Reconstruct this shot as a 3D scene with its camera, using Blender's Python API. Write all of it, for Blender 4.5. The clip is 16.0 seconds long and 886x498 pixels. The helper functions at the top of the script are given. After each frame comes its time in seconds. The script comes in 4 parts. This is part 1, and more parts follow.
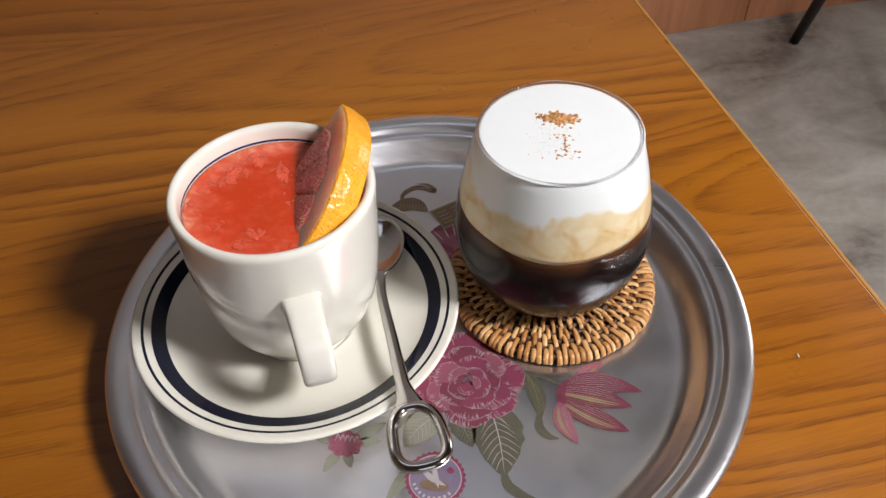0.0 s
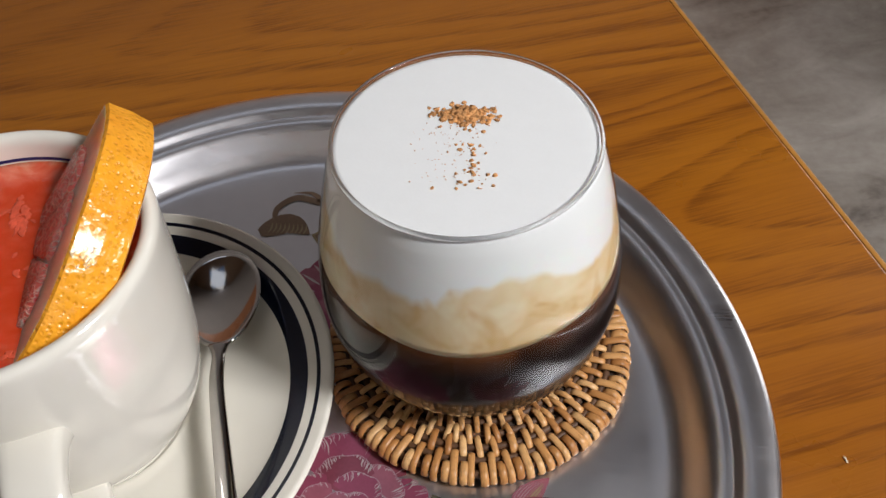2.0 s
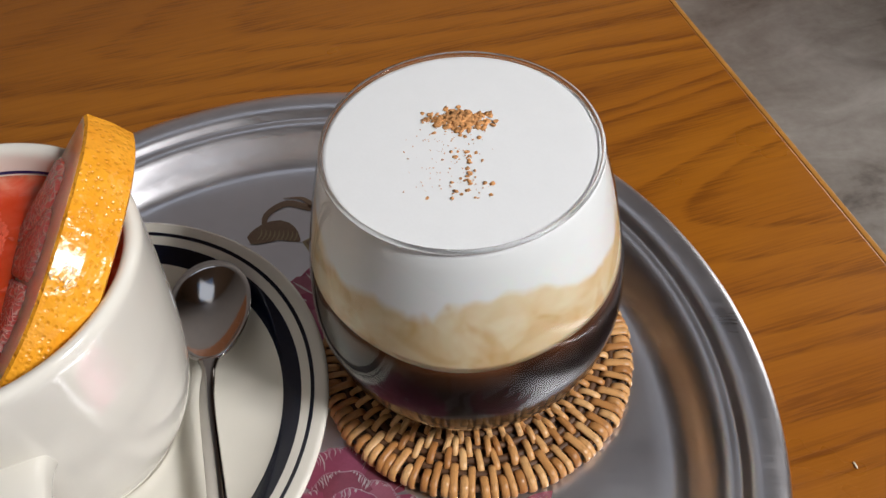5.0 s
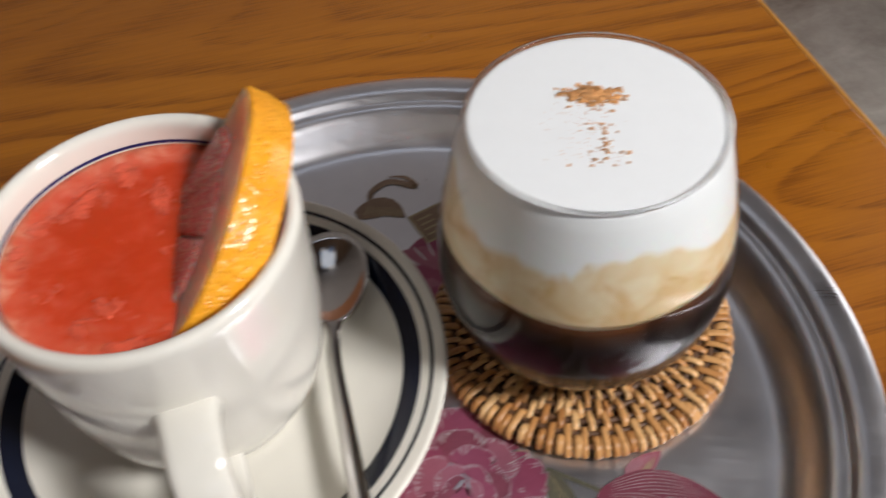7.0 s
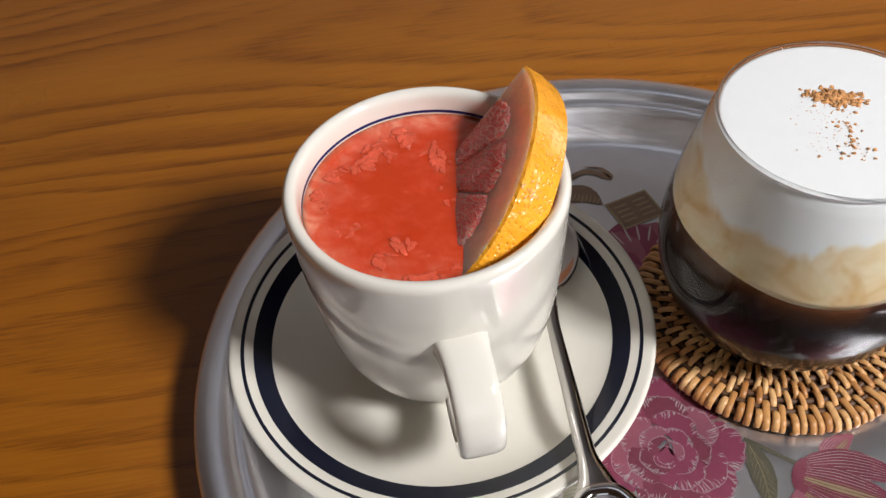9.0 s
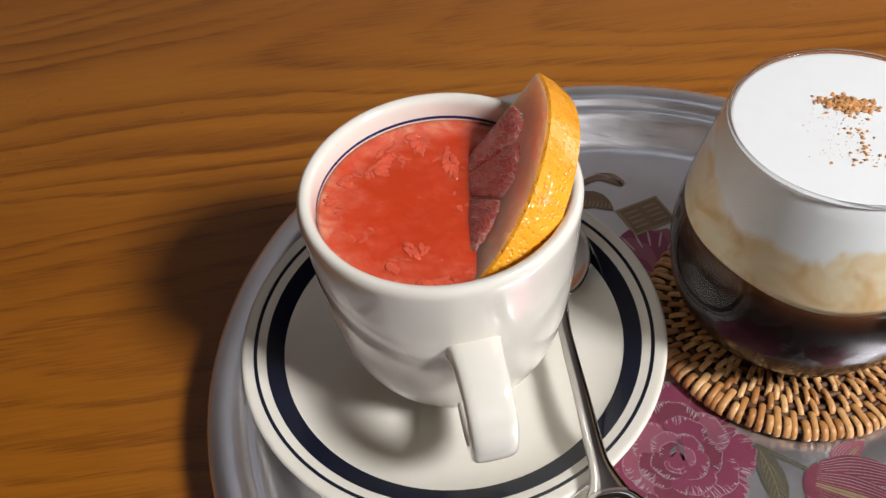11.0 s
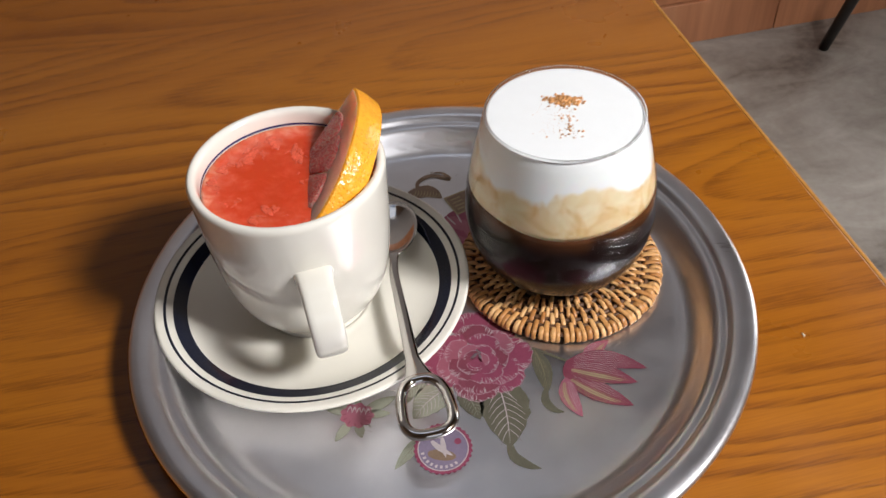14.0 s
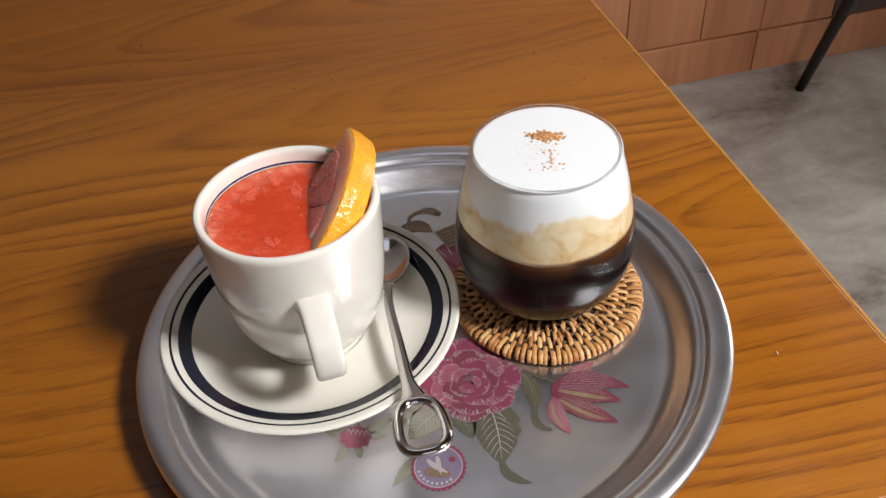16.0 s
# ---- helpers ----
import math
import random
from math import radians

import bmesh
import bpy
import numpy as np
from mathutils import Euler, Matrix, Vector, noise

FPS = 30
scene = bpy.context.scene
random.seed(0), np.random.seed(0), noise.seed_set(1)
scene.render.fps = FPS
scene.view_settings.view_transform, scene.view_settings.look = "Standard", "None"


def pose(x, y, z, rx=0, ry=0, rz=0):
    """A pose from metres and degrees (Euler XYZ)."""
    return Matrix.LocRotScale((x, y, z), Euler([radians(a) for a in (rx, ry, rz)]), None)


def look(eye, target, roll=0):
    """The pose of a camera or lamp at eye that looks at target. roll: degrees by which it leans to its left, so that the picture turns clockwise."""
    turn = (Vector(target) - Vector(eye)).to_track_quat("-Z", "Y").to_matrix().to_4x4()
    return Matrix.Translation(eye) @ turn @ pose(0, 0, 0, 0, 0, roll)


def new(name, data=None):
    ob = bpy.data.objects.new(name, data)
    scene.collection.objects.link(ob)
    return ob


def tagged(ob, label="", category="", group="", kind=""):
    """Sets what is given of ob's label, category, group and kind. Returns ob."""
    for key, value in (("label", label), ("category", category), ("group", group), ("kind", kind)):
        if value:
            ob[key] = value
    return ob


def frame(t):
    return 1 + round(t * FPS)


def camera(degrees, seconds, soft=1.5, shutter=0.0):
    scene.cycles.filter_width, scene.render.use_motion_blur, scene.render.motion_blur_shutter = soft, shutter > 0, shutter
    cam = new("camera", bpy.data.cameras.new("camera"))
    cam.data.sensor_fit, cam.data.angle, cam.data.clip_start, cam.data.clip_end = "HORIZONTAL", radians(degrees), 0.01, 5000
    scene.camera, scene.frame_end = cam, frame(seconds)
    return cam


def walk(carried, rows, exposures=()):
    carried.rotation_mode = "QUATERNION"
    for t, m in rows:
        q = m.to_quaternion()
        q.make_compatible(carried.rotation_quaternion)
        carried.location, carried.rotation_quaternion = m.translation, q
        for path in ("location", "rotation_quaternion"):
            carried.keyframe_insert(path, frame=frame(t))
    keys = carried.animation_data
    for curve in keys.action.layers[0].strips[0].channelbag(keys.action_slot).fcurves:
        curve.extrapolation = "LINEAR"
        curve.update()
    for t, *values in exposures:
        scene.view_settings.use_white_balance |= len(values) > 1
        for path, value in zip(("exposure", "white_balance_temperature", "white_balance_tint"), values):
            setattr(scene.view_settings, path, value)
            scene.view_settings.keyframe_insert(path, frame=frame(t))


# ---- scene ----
EXPOSURES = [(0.0, -0.03), (0.8, -0.05), (2.0, -0.40), (6.5, -0.40), (7.5, -0.14), (12.5, -0.08), (14.0, 0.0), (16.0, 0.0)]
cam = camera(55.04, 16.0, soft=1.5, shutter=0.4)
# seconds, eye, yaw, pitch, roll
PATH = [
    (0.0, 0.0538, -0.2660, 1.0778, 9.68, -45.97, -2.14),
    (0.5, 0.0598, -0.2484, 1.0713, 9.99, -46.29, -2.41),
    (1.0, 0.0660, -0.1942, 1.0506, 9.57, -47.29, -2.57),
    (1.5, 0.0786, -0.1533, 1.0188, 9.73, -48.43, -3.18),
    (2.0, 0.0776, -0.1321, 0.9988, 9.75, -50.04, -3.85),
    (2.5, 0.0751, -0.1237, 0.9949, 9.62, -50.66, -4.09),
    (3.0, 0.0758, -0.1218, 0.9932, 8.93, -50.86, -3.89),
    (3.5, 0.0757, -0.1225, 0.9950, 9.28, -51.00, -4.38),
    (4.0, 0.0754, -0.1225, 0.9949, 9.02, -50.90, -4.20),
    (6.5, 0.0743, -0.1248, 0.9989, 9.29, -50.51, -4.76),
    (7.0, 0.0472, -0.1438, 1.0029, 11.54, -50.44, -5.44),
    (7.5, 0.0058, -0.1734, 1.0132, 16.38, -49.94, -5.93),
    (8.0, -0.0048, -0.1871, 1.0183, 17.18, -49.51, -5.03),
    (8.5, -0.0022, -0.1860, 1.0190, 18.07, -49.18, -5.17),
    (9.0, -0.0014, -0.1858, 1.0199, 18.34, -48.99, -5.46),
    (11.5, -0.0036, -0.1880, 1.0212, 19.15, -48.50, -5.82),
    (12.0, -0.0047, -0.1881, 1.0207, 19.18, -48.49, -5.84),
    (12.5, -0.0049, -0.1887, 1.0213, 19.23, -48.49, -5.84),
    (13.0, 0.0116, -0.2048, 1.0299, 18.59, -48.58, -5.65),
    (13.5, 0.0489, -0.2489, 1.0522, 14.19, -47.78, -3.97),
    (14.0, 0.0677, -0.2853, 1.0747, 12.69, -44.85, -4.25),
    (14.5, 0.0706, -0.3095, 1.0863, 12.14, -42.71, -4.26),
    (15.0, 0.0716, -0.3121, 1.0868, 11.49, -42.08, -4.29),
    (15.5, 0.0712, -0.3105, 1.0851, 11.30, -41.79, -4.20),
    (16.0, 0.0710, -0.3081, 1.0854, 11.41, -41.85, -4.35),
]
walk(cam, [(t, pose(x, y, z, 0, 0, yaw) @ pose(0, 0, 0, 90 + pitch) @ pose(0, 0, 0, 0, 0, roll)) for t, x, y, z, yaw, pitch, roll in PATH],
     exposures=EXPOSURES)
# ---------------------------------------------------------------- light
T = 0.74                      # height of the table top
TURN = 22.5                   # the room and the table are turned against the path
ROOM = pose(0, 0, 0, 0, 0, TURN)

world = bpy.data.worlds.new("sky")
scene.world = world
world.use_nodes = True
sky = world.node_tree.nodes.new("ShaderNodeTexSky")
sky.sky_type, sky.sun_disc = "NISHITA", False
sky.sun_elevation, sky.sun_rotation = radians(40), radians(110)
back = world.node_tree.nodes["Background"]
back.inputs["Strength"].default_value = 0.1
world.node_tree.links.new(sky.outputs["Color"], back.inputs["Color"])


def area_lamp(name, at, target, wide, high, watts, colour):
    lamp = bpy.data.lights.new(name, "AREA")
    lamp.shape, lamp.size, lamp.size_y = "RECTANGLE", wide, high
    lamp.energy, lamp.color = watts, colour
    ob = new(name, lamp)
    ob.matrix_world = look(at, target)
    return ob


# small window close beside the table; the other three are unseen fill lamps, added
area_lamp("right_window_light", ROOM @ Vector((0.82, -0.68, 1.81)), (0, 0, T), 0.26, 0.26, 31.5, (1.0, 0.985, 0.985))
area_lamp("rear_window_light", ROOM @ Vector((0.2, -2.3, 1.75)), (0, 0, T), 0.9, 1.1, 2.0, (1.0, 0.93, 0.86))
area_lamp("skylight_light", ROOM @ Vector((-0.05, 0.85, 3.18)), ROOM @ Vector((-0.05, 0.85, 0)), 0.9, 0.7, 1.4, (0.97, 0.98, 1.0))
area_lamp("side_window_light", ROOM @ Vector((1.66, 0.6, 0.8)), ROOM @ Vector((0.6, 1.1, 0.1)), 0.7, 1.1, 8.5, (1.0, 0.97, 0.94))


# ---------------------------------------------------------------- materials


class Nodes:
    """A short way to write node materials."""

    def __init__(self, name, rough=0.5, metal=0.0, **inputs):
        self.mat = bpy.data.materials.new(name)
        self.mat.use_nodes = True
        self.tree = self.mat.node_tree
        self.shader = self.tree.nodes["Principled BSDF"]
        self.set("Roughness", rough), self.set("Metallic", metal)
        for key, value in inputs.items():
            self.set(key.replace("_", " "), value)
        self.coords = self.tree.nodes.new("ShaderNodeTexCoord").outputs["Object"]

    def set(self, key, value):
        socket = self.shader.inputs[key]
        if hasattr(value, "links"):
            self.tree.links.new(value, socket)
        else:
            socket.default_value = (*value, 1) if isinstance(value, tuple) and len(value) == 3 and socket.type == "RGBA" else value
        return self

    def node(self, kind, **links):
        made = self.tree.nodes.new("ShaderNode" + kind)
        for key, value in links.items():
            socket = made.inputs[int(key[1:])] if key[0] == "i" and key[1:].isdigit() else made.inputs[key.replace("_", " ")]
            if hasattr(value, "links"):
                self.tree.links.new(value, socket)
            else:
                socket.default_value = (*value, 1) if isinstance(value, tuple) and len(value) == 3 and socket.type == "RGBA" else value
        return made

    def scaled(self, scale, turn=(0, 0, 0), coords=None):
        return self.node("Mapping", Vector=coords or self.coords, Scale=scale, Rotation=turn).outputs[0]

    def noise(self, scale, detail=3.0, rough=0.55, coords=None, distort=0.0):
        return self.node("TexNoise", Vector=coords or self.coords, Scale=scale, Detail=detail, Roughness=rough, Distortion=distort).outputs["Fac"]

    def math(self, what, a, b=0.0):
        made = self.node("Math", i0=a, i1=b)
        made.operation = what
        return made.outputs[0]

    def ramp(self, value, *stops):
        made = self.node("ValToRGB", Fac=value)
        while len(made.color_ramp.elements) < len(stops):
            made.color_ramp.elements.new(0.5)
        for element, (at, colour) in zip(made.color_ramp.elements, stops):
            element.position, element.color = at, (*colour, 1) if isinstance(colour, tuple) else (colour, colour, colour, 1)
        return made.outputs["Color"]

    def mix(self, fac, a, b, how="MIX"):
        made = self.tree.nodes.new("ShaderNodeMix")
        made.data_type, made.blend_type = "RGBA", how
        for socket, value in ((made.inputs[0], fac), (made.inputs[6], a), (made.inputs[7], b)):
            if hasattr(value, "links"):
                self.tree.links.new(value, socket)
            else:
                socket.default_value = (*value, 1) if isinstance(value, tuple) else value
        return made.outputs[2]

    def bent(self, scale, by):
        """Coordinates pushed about by noise."""
        push = self.node("VectorMath", i0=self.node("TexNoise", Vector=self.coords, Scale=scale).outputs["Color"], i1=(by, by, 0.0))
        push.operation = "MULTIPLY"
        return self.node("VectorMath", i0=self.coords, i1=push.outputs[0]).outputs[0]

    def bump(self, height, strength=0.2, distance=0.001):
        self.set("Normal", self.node("Bump", Height=height, Strength=strength, Distance=distance).outputs[0])
        return self

    def xyz(self):
        return self.node("SeparateXYZ", Vector=self.coords).outputs

    def radius(self):
        x, y, z = self.xyz()
        return self.math("SQRT", self.math("ADD", self.math("MULTIPLY", x, x), self.math("MULTIPLY", y, y)))

    def band(self, value, low, high, soft=0.0003):
        up = self.node("MapRange", Value=value, From_Min=low - soft, From_Max=low + soft).outputs[0]
        down = self.node("MapRange", Value=value, From_Min=high - soft, From_Max=high + soft, To_Min=1.0, To_Max=0.0).outputs[0]
        return self.math("MULTIPLY", up, down)


def plain(name, colour, rough=0.5, metal=0.0, vary=0.12, scale=60.0, bump=0.0, **inputs):
    m = Nodes(name, rough, metal, **inputs)
    spots = m.math("ADD", m.math("MULTIPLY", m.noise(scale, 4), 0.6), m.math("MULTIPLY", m.noise(scale * 7, 3), 0.4))
    dark = tuple(c * (1 - vary) for c in colour)
    light = tuple(min(1.0, c * (1 + vary)) for c in colour)
    m.set("Base Color", m.ramp(spots, (0.3, dark), (0.7, light)))
    if bump:
        m.bump(spots, bump)
    return m.mat


def table_wood():
    """Flat-sawn ash: growth rings of three boards, cut as long arches that open along +x."""
    m = Nodes("varnished_ash", 0.3, Coat_Weight=0.18, Coat_Roughness=0.14, Specular_IOR_Level=0.4)
    x, y, z = m.xyz()
    heart = None
    for middle, depth, shift in ((0.237, 0.05, 0.0), (0.405, 0.045, 0.006), (0.050, 0.036, 0.019)):
        across = m.math("SUBTRACT", y, middle)
        ring = m.math("ADD", m.math("SQRT", m.math("ADD", m.math("MULTIPLY", across, across), depth ** 2)), shift - depth)
        heart = ring if heart is None else m.math("MINIMUM", heart, ring)
    warp = m.math("ADD", m.math("MULTIPLY", m.noise(1.0, 2, 0.5, m.scaled((3.0, 9.0, 1))), 0.046), m.math("MULTIPLY", m.noise(1.0, 3, 0.6, m.scaled((16.0, 60.0, 1))), 0.0052))
    warp = m.math("ADD", warp, m.math("MULTIPLY", m.noise(1.0, 1, 0.5, m.scaled((1.3, 4.2, 1))), 0.06))
    years = m.math("ADD", m.math("SUBTRACT", heart, m.math("MULTIPLY", x, 0.105)), warp)
    years = m.math("ADD", years, m.math("MULTIPLY", m.math("SINE", m.math("MULTIPLY", years, 190.0)), 0.0032))
    ring = m.math("FRACT", m.math("MULTIPLY", years, 84.0))
    late = m.ramp(ring, (0.0, 0.06), (0.3, 0.05), (0.55, 0.32), (0.8, 0.85), (0.9, 1.0), (1.0, 0.06))
    dash = m.ramp(m.noise(1.0, 2, 0.65, m.scaled((42.0, 1100.0, 1))), (0.44, 0.0), (0.60, 1.0))
    pores = m.math("MULTIPLY", dash, m.math("ADD", m.math("MULTIPLY", late, 0.95), 0.13))
    fibre = m.noise(1.0, 3, 0.7, m.scaled((22.0, 420.0, 1)))
    tone = m.noise(1.0, 3, 0.6, m.scaled((1.5, 8.0, 1)))
    base = m.ramp(tone, (0.25, (0.240, 0.072, 0.0045)), (0.75, (0.350, 0.123, 0.0085)))
    base = m.mix(m.ramp(fibre, (0.4, 0.0), (0.7, 0.22)), base, (0.17, 0.045, 0.003))
    strength = m.ramp(m.noise(1.0, 2, 0.5, m.scaled((3.4, 11.0, 1))), (0.38, 0.06), (0.70, 0.60))
    grained = m.mix(m.math("MULTIPLY", late, strength), base, (0.115, 0.028, 0.002))
    m.set("Base Color", m.mix(m.math("MULTIPLY", pores, 0.5), grained, (0.085, 0.020, 0.002)))
    m.set("Roughness", m.ramp(m.noise(14.0, 4), (0.3, 0.26), (0.7, 0.38)))
    m.bump(m.math("ADD", m.math("MULTIPLY", pores, -1.0), m.math("MULTIPLY", m.noise(30.0, 2), 0.3)), 0.1, 0.0005)
    return m.mat


def panel_wood():
    m = Nodes("wall_panel_wood", 0.42)
    tone = m.noise(1.0, 4, 0.6, m.scaled((7.0, 7.0, 0.9)))
    fine = m.noise(1.0, 3, 0.6, m.scaled((70.0, 70.0, 3.0)))
    base = m.ramp(tone, (0.25, (0.34, 0.125, 0.055)), (0.55, (0.56, 0.24, 0.115)), (0.8, (0.66, 0.33, 0.17)))
    m.set("Base Color", m.mix(m.math("MULTIPLY", fine, 0.5), base, (0.14, 0.045, 0.02)))
    return m.bump(fine, 0.1).mat


def concrete():
    m = Nodes("polished_concrete", 0.4)
    clouds = m.noise(2.1, 5, 0.55, distort=0.7)
    trowel = m.noise(1.0, 4, 0.6, m.scaled((5.0, 11.0, 1.0), (0, 0, 0.7)), 1.2)
    fine = m.noise(60.0, 4, 0.6)
    both = m.math("ADD", m.math("MULTIPLY", clouds, 0.6), m.math("ADD", m.math("MULTIPLY", trowel, 0.3), m.math("MULTIPLY", fine, 0.1)))
    m.set("Base Color", m.ramp(both, (0.37, (0.10, 0.080, 0.068)), (0.46, (0.27, 0.243, 0.212)), (0.62, (0.45, 0.425, 0.385))))
    m.set("Roughness", m.ramp(clouds, (0.3, 0.3), (0.7, 0.55)))
    return m.bump(fine, 0.08).mat


def aluminium():
    m = Nodes("brushed_aluminium", 0.2, 1.0)
    r = m.radius()
    haze = m.noise(28.0, 4, 0.6)
    grain = m.noise(1.0, 2, 0.6, m.scaled((60.0, 1400.0, 60.0)))
    m.set("Base Color", m.ramp(haze, (0.3, (0.74, 0.735, 0.775)), (0.7, (0.82, 0.815, 0.85))))
    m.set("Roughness", m.math("ADD", m.math("MULTIPLY", haze, 0.2), m.math("ADD", m.math("MULTIPLY", grain, 0.14), 0.16)))
    return m.bump(m.math("ADD", grain, m.math("MULTIPLY", m.noise(500.0, 2), 0.5)), 0.05, 0.0003).mat


def cup_china():
    m = Nodes("ivory_china_cup", 0.1, Coat_Weight=0.5, Coat_Roughness=0.03)
    x, y, z = m.xyz()
    foot = m.band(z, 0.0044, 0.0066, 0.0003)
    cream = m.ramp(m.noise(25.0, 3), (0.3, (0.73, 0.705, 0.635)), (0.7, (0.78, 0.755, 0.69)))
    m.set("Base Color", m.mix(m.math("MULTIPLY", foot, 0.85), cream, (0.07, 0.075, 0.1)))
    return m.bump(m.noise(45.0, 2), 0.02).mat


def saucer_china():
    m = Nodes("ivory_china_saucer", 0.13, Coat_Weight=0.5, Coat_Roughness=0.04)
    cream = m.ramp(m.noise(20.0, 3), (0.3, (0.73, 0.70, 0.615)), (0.7, (0.79, 0.76, 0.68)))
    m.set("Base Color", cream)
    return m.bump(m.noise(40.0, 2), 0.03).mat


def juice():
    """Cloudy liquid: deep orange-red in the middle, paler with pulp towards the rim."""
    m = Nodes("grapefruit_tea", 0.1, Subsurface_Weight=0.5, Subsurface_Scale=0.006, Subsurface_Radius=(1.0, 0.22, 0.10))
    drift = m.noise(38.0, 3, 0.5, distort=1.2)
    clouds = m.noise(95.0, 4, 0.6, distort=1.6)
    wisps = m.node("TexVoronoi", Vector=m.scaled((150.0, 260.0, 150.0), (0, 0, 0.6), m.bent(70.0, 0.012)), Scale=1.0).outputs["Distance"]
    r = m.radius()
    rim = m.node("MapRange", Value=r, From_Min=0.012, From_Max=0.0385).outputs[0]
    rim = m.math("MULTIPLY", rim, rim)
    both = m.math("ADD", m.math("MULTIPLY", drift, 0.38), m.math("ADD", m.math("MULTIPLY", clouds, 0.46), m.math("MULTIPLY", m.math("SUBTRACT", 0.6, wisps), 0.20)))
    both = m.math("ADD", both, m.math("MULTIPLY", rim, 0.30))
    m.set("Base Color", m.ramp(both, (0.40, (0.58, 0.050, 0.010)), (0.55, (0.63, 0.066, 0.022)), (0.72, (0.68, 0.125, 0.065)), (0.92, (0.78, 0.30, 0.20))))
    return m.bump(m.math("ADD", m.math("MULTIPLY", wisps, -0.3), clouds), 0.16, 0.0012).mat


def rind():
    """Waxy orange skin with oil pits, smooth towards one end and wet and dimpled towards the other."""
    m = Nodes("grapefruit_rind", 0.25, Coat_Weight=0.5, Coat_Roughness=0.12)
    cells = m.node("TexVoronoi", Vector=m.coords, Scale=620.0).outputs["Distance"]
    pits = m.ramp(cells, (0.05, 0.0), (0.42, 1.0))
    tone = m.noise(70.0, 3)
    base = m.ramp(tone, (0.3, (0.84, 0.32, 0.014)), (0.7, (0.92, 0.42, 0.030)))
    m.set("Base Color", m.mix(m.math("ADD", m.math("MULTIPLY", pits, 0.35), 0.65), (0.70, 0.21, 0.008), base))
    dents = m.math("ADD", m.math("MULTIPLY", m.noise(330.0, 2, 0.5), 1.4), m.math("MULTIPLY", pits, 0.8))
    return m.bump(dents, 0.45, 0.0013).mat


def flesh():
    """Juice sacs as long cells with pale skins."""
    m = Nodes("grapefruit_flesh", 0.14, Subsurface_Weight=1.0, Subsurface_Scale=0.014, Subsurface_Radius=(1.0, 0.4, 0.3))
    sacs = m.node("TexVoronoi", Vector=m.scaled((620.0, 300.0, 300.0), (0, 0, 0.5), m.bent(160.0, 0.006)), Scale=1.0)
    sacs.feature = "DISTANCE_TO_EDGE"
    skin = m.ramp(sacs.outputs["Distance"], (0.02, 1.0), (0.13, 0.0))
    tone = m.noise(240.0, 3, 0.6)
    body = m.ramp(tone, (0.3, (0.68, 0.060, 0.055)), (0.7, (0.84, 0.16, 0.13)))
    m.set("Base Color", m.mix(m.math("MULTIPLY", skin, 0.62), body, (0.88, 0.42, 0.36)))
    return m.bump(m.math("ADD", skin, m.math("MULTIPLY", tone, 0.6)), 0.6, 0.0016).mat


def drink_glass():
    m = Nodes("clear_glass", 0.0, Transmission_Weight=1.0, IOR=1.45)
    m.set("Base Color", (0.94, 0.95, 0.95))
    m.set("Roughness", m.math("MULTIPLY", m.noise(30.0, 2), 0.01))
    return m.mat


def glass_wall():
    """The thin wall of the tumbler: clear, with a gloss that grows towards grazing angles."""
    m = Nodes("thin_clear_glass")
    clear = m.node("BsdfTransparent", Color=(0.985, 0.99, 0.985))
    gloss = m.node("BsdfAnisotropic", Roughness=0.03)
    facing = m.node("LayerWeight", Blend=0.5).outputs["Facing"]
    grazing = m.math("ADD", m.math("MULTIPLY", m.math("POWER", facing, 5.0), 0.9), 0.032)
    both = m.node("MixShader", i0=grazing, i1=clear.outputs[0], i2=gloss.outputs[0])
    m.tree.links.new(both.outputs[0], m.tree.nodes["Material Output"].inputs["Surface"])
    return m.mat


def cream_layer():
    m = Nodes("cream_and_coffee", 0.4, Specular_IOR_Level=0.1, Subsurface_Weight=0.15, Subsurface_Scale=0.003)
    x, y, z = m.xyz()
    swirl = m.noise(1.0, 3, 0.55, m.scaled((46.0, 46.0, 62.0)), 1.0)
    streak = m.noise(1.0, 2, 0.5, m.scaled((85.0, 85.0, 34.0), (0.5, 0.4, 0)), 0.6)
    broad = m.noise(1.0, 2, 0.5, m.scaled((30.0, 30.0, 16.0)))
    beige = m.ramp(swirl, (0.30, (0.60, 0.39, 0.18)), (0.44, (0.70, 0.54, 0.32)), (0.62, (0.75, 0.65, 0.46)))
    beige = m.mix(m.ramp(streak, (0.58, 0.0), (0.70, 0.6)), beige, (0.58, 0.33, 0.11))
    edge = m.math("ADD", z, m.math("ADD", m.math("MULTIPLY", broad, -0.046), m.math("MULTIPLY", streak, -0.014)))
    white = m.node("MapRange", Value=edge, From_Min=0.0440, From_Max=0.0475).outputs[0]
    m.set("Base Color", m.mix(white, beige, (0.80, 0.82, 0.83)))
    return m.mat


def coffee():
    m = Nodes("black_coffee", 0.3, Specular_IOR_Level=0.05)
    x, y, z = m.xyz()
    swirl = m.noise(1.0, 3, 0.6, m.scaled((42.0, 42.0, 30.0)), 0.6)
    near = m.node("MapRange", Value=z, From_Min=0.036, From_Max=0.058).outputs[0]
    both = m.math("MULTIPLY", swirl, m.math("MULTIPLY", near, near))
    m.set("Base Color", m.ramp(both, (0.12, (0.0085, 0.0035, 0.003)), (0.5, (0.10, 0.036, 0.013))))
    return m.mat


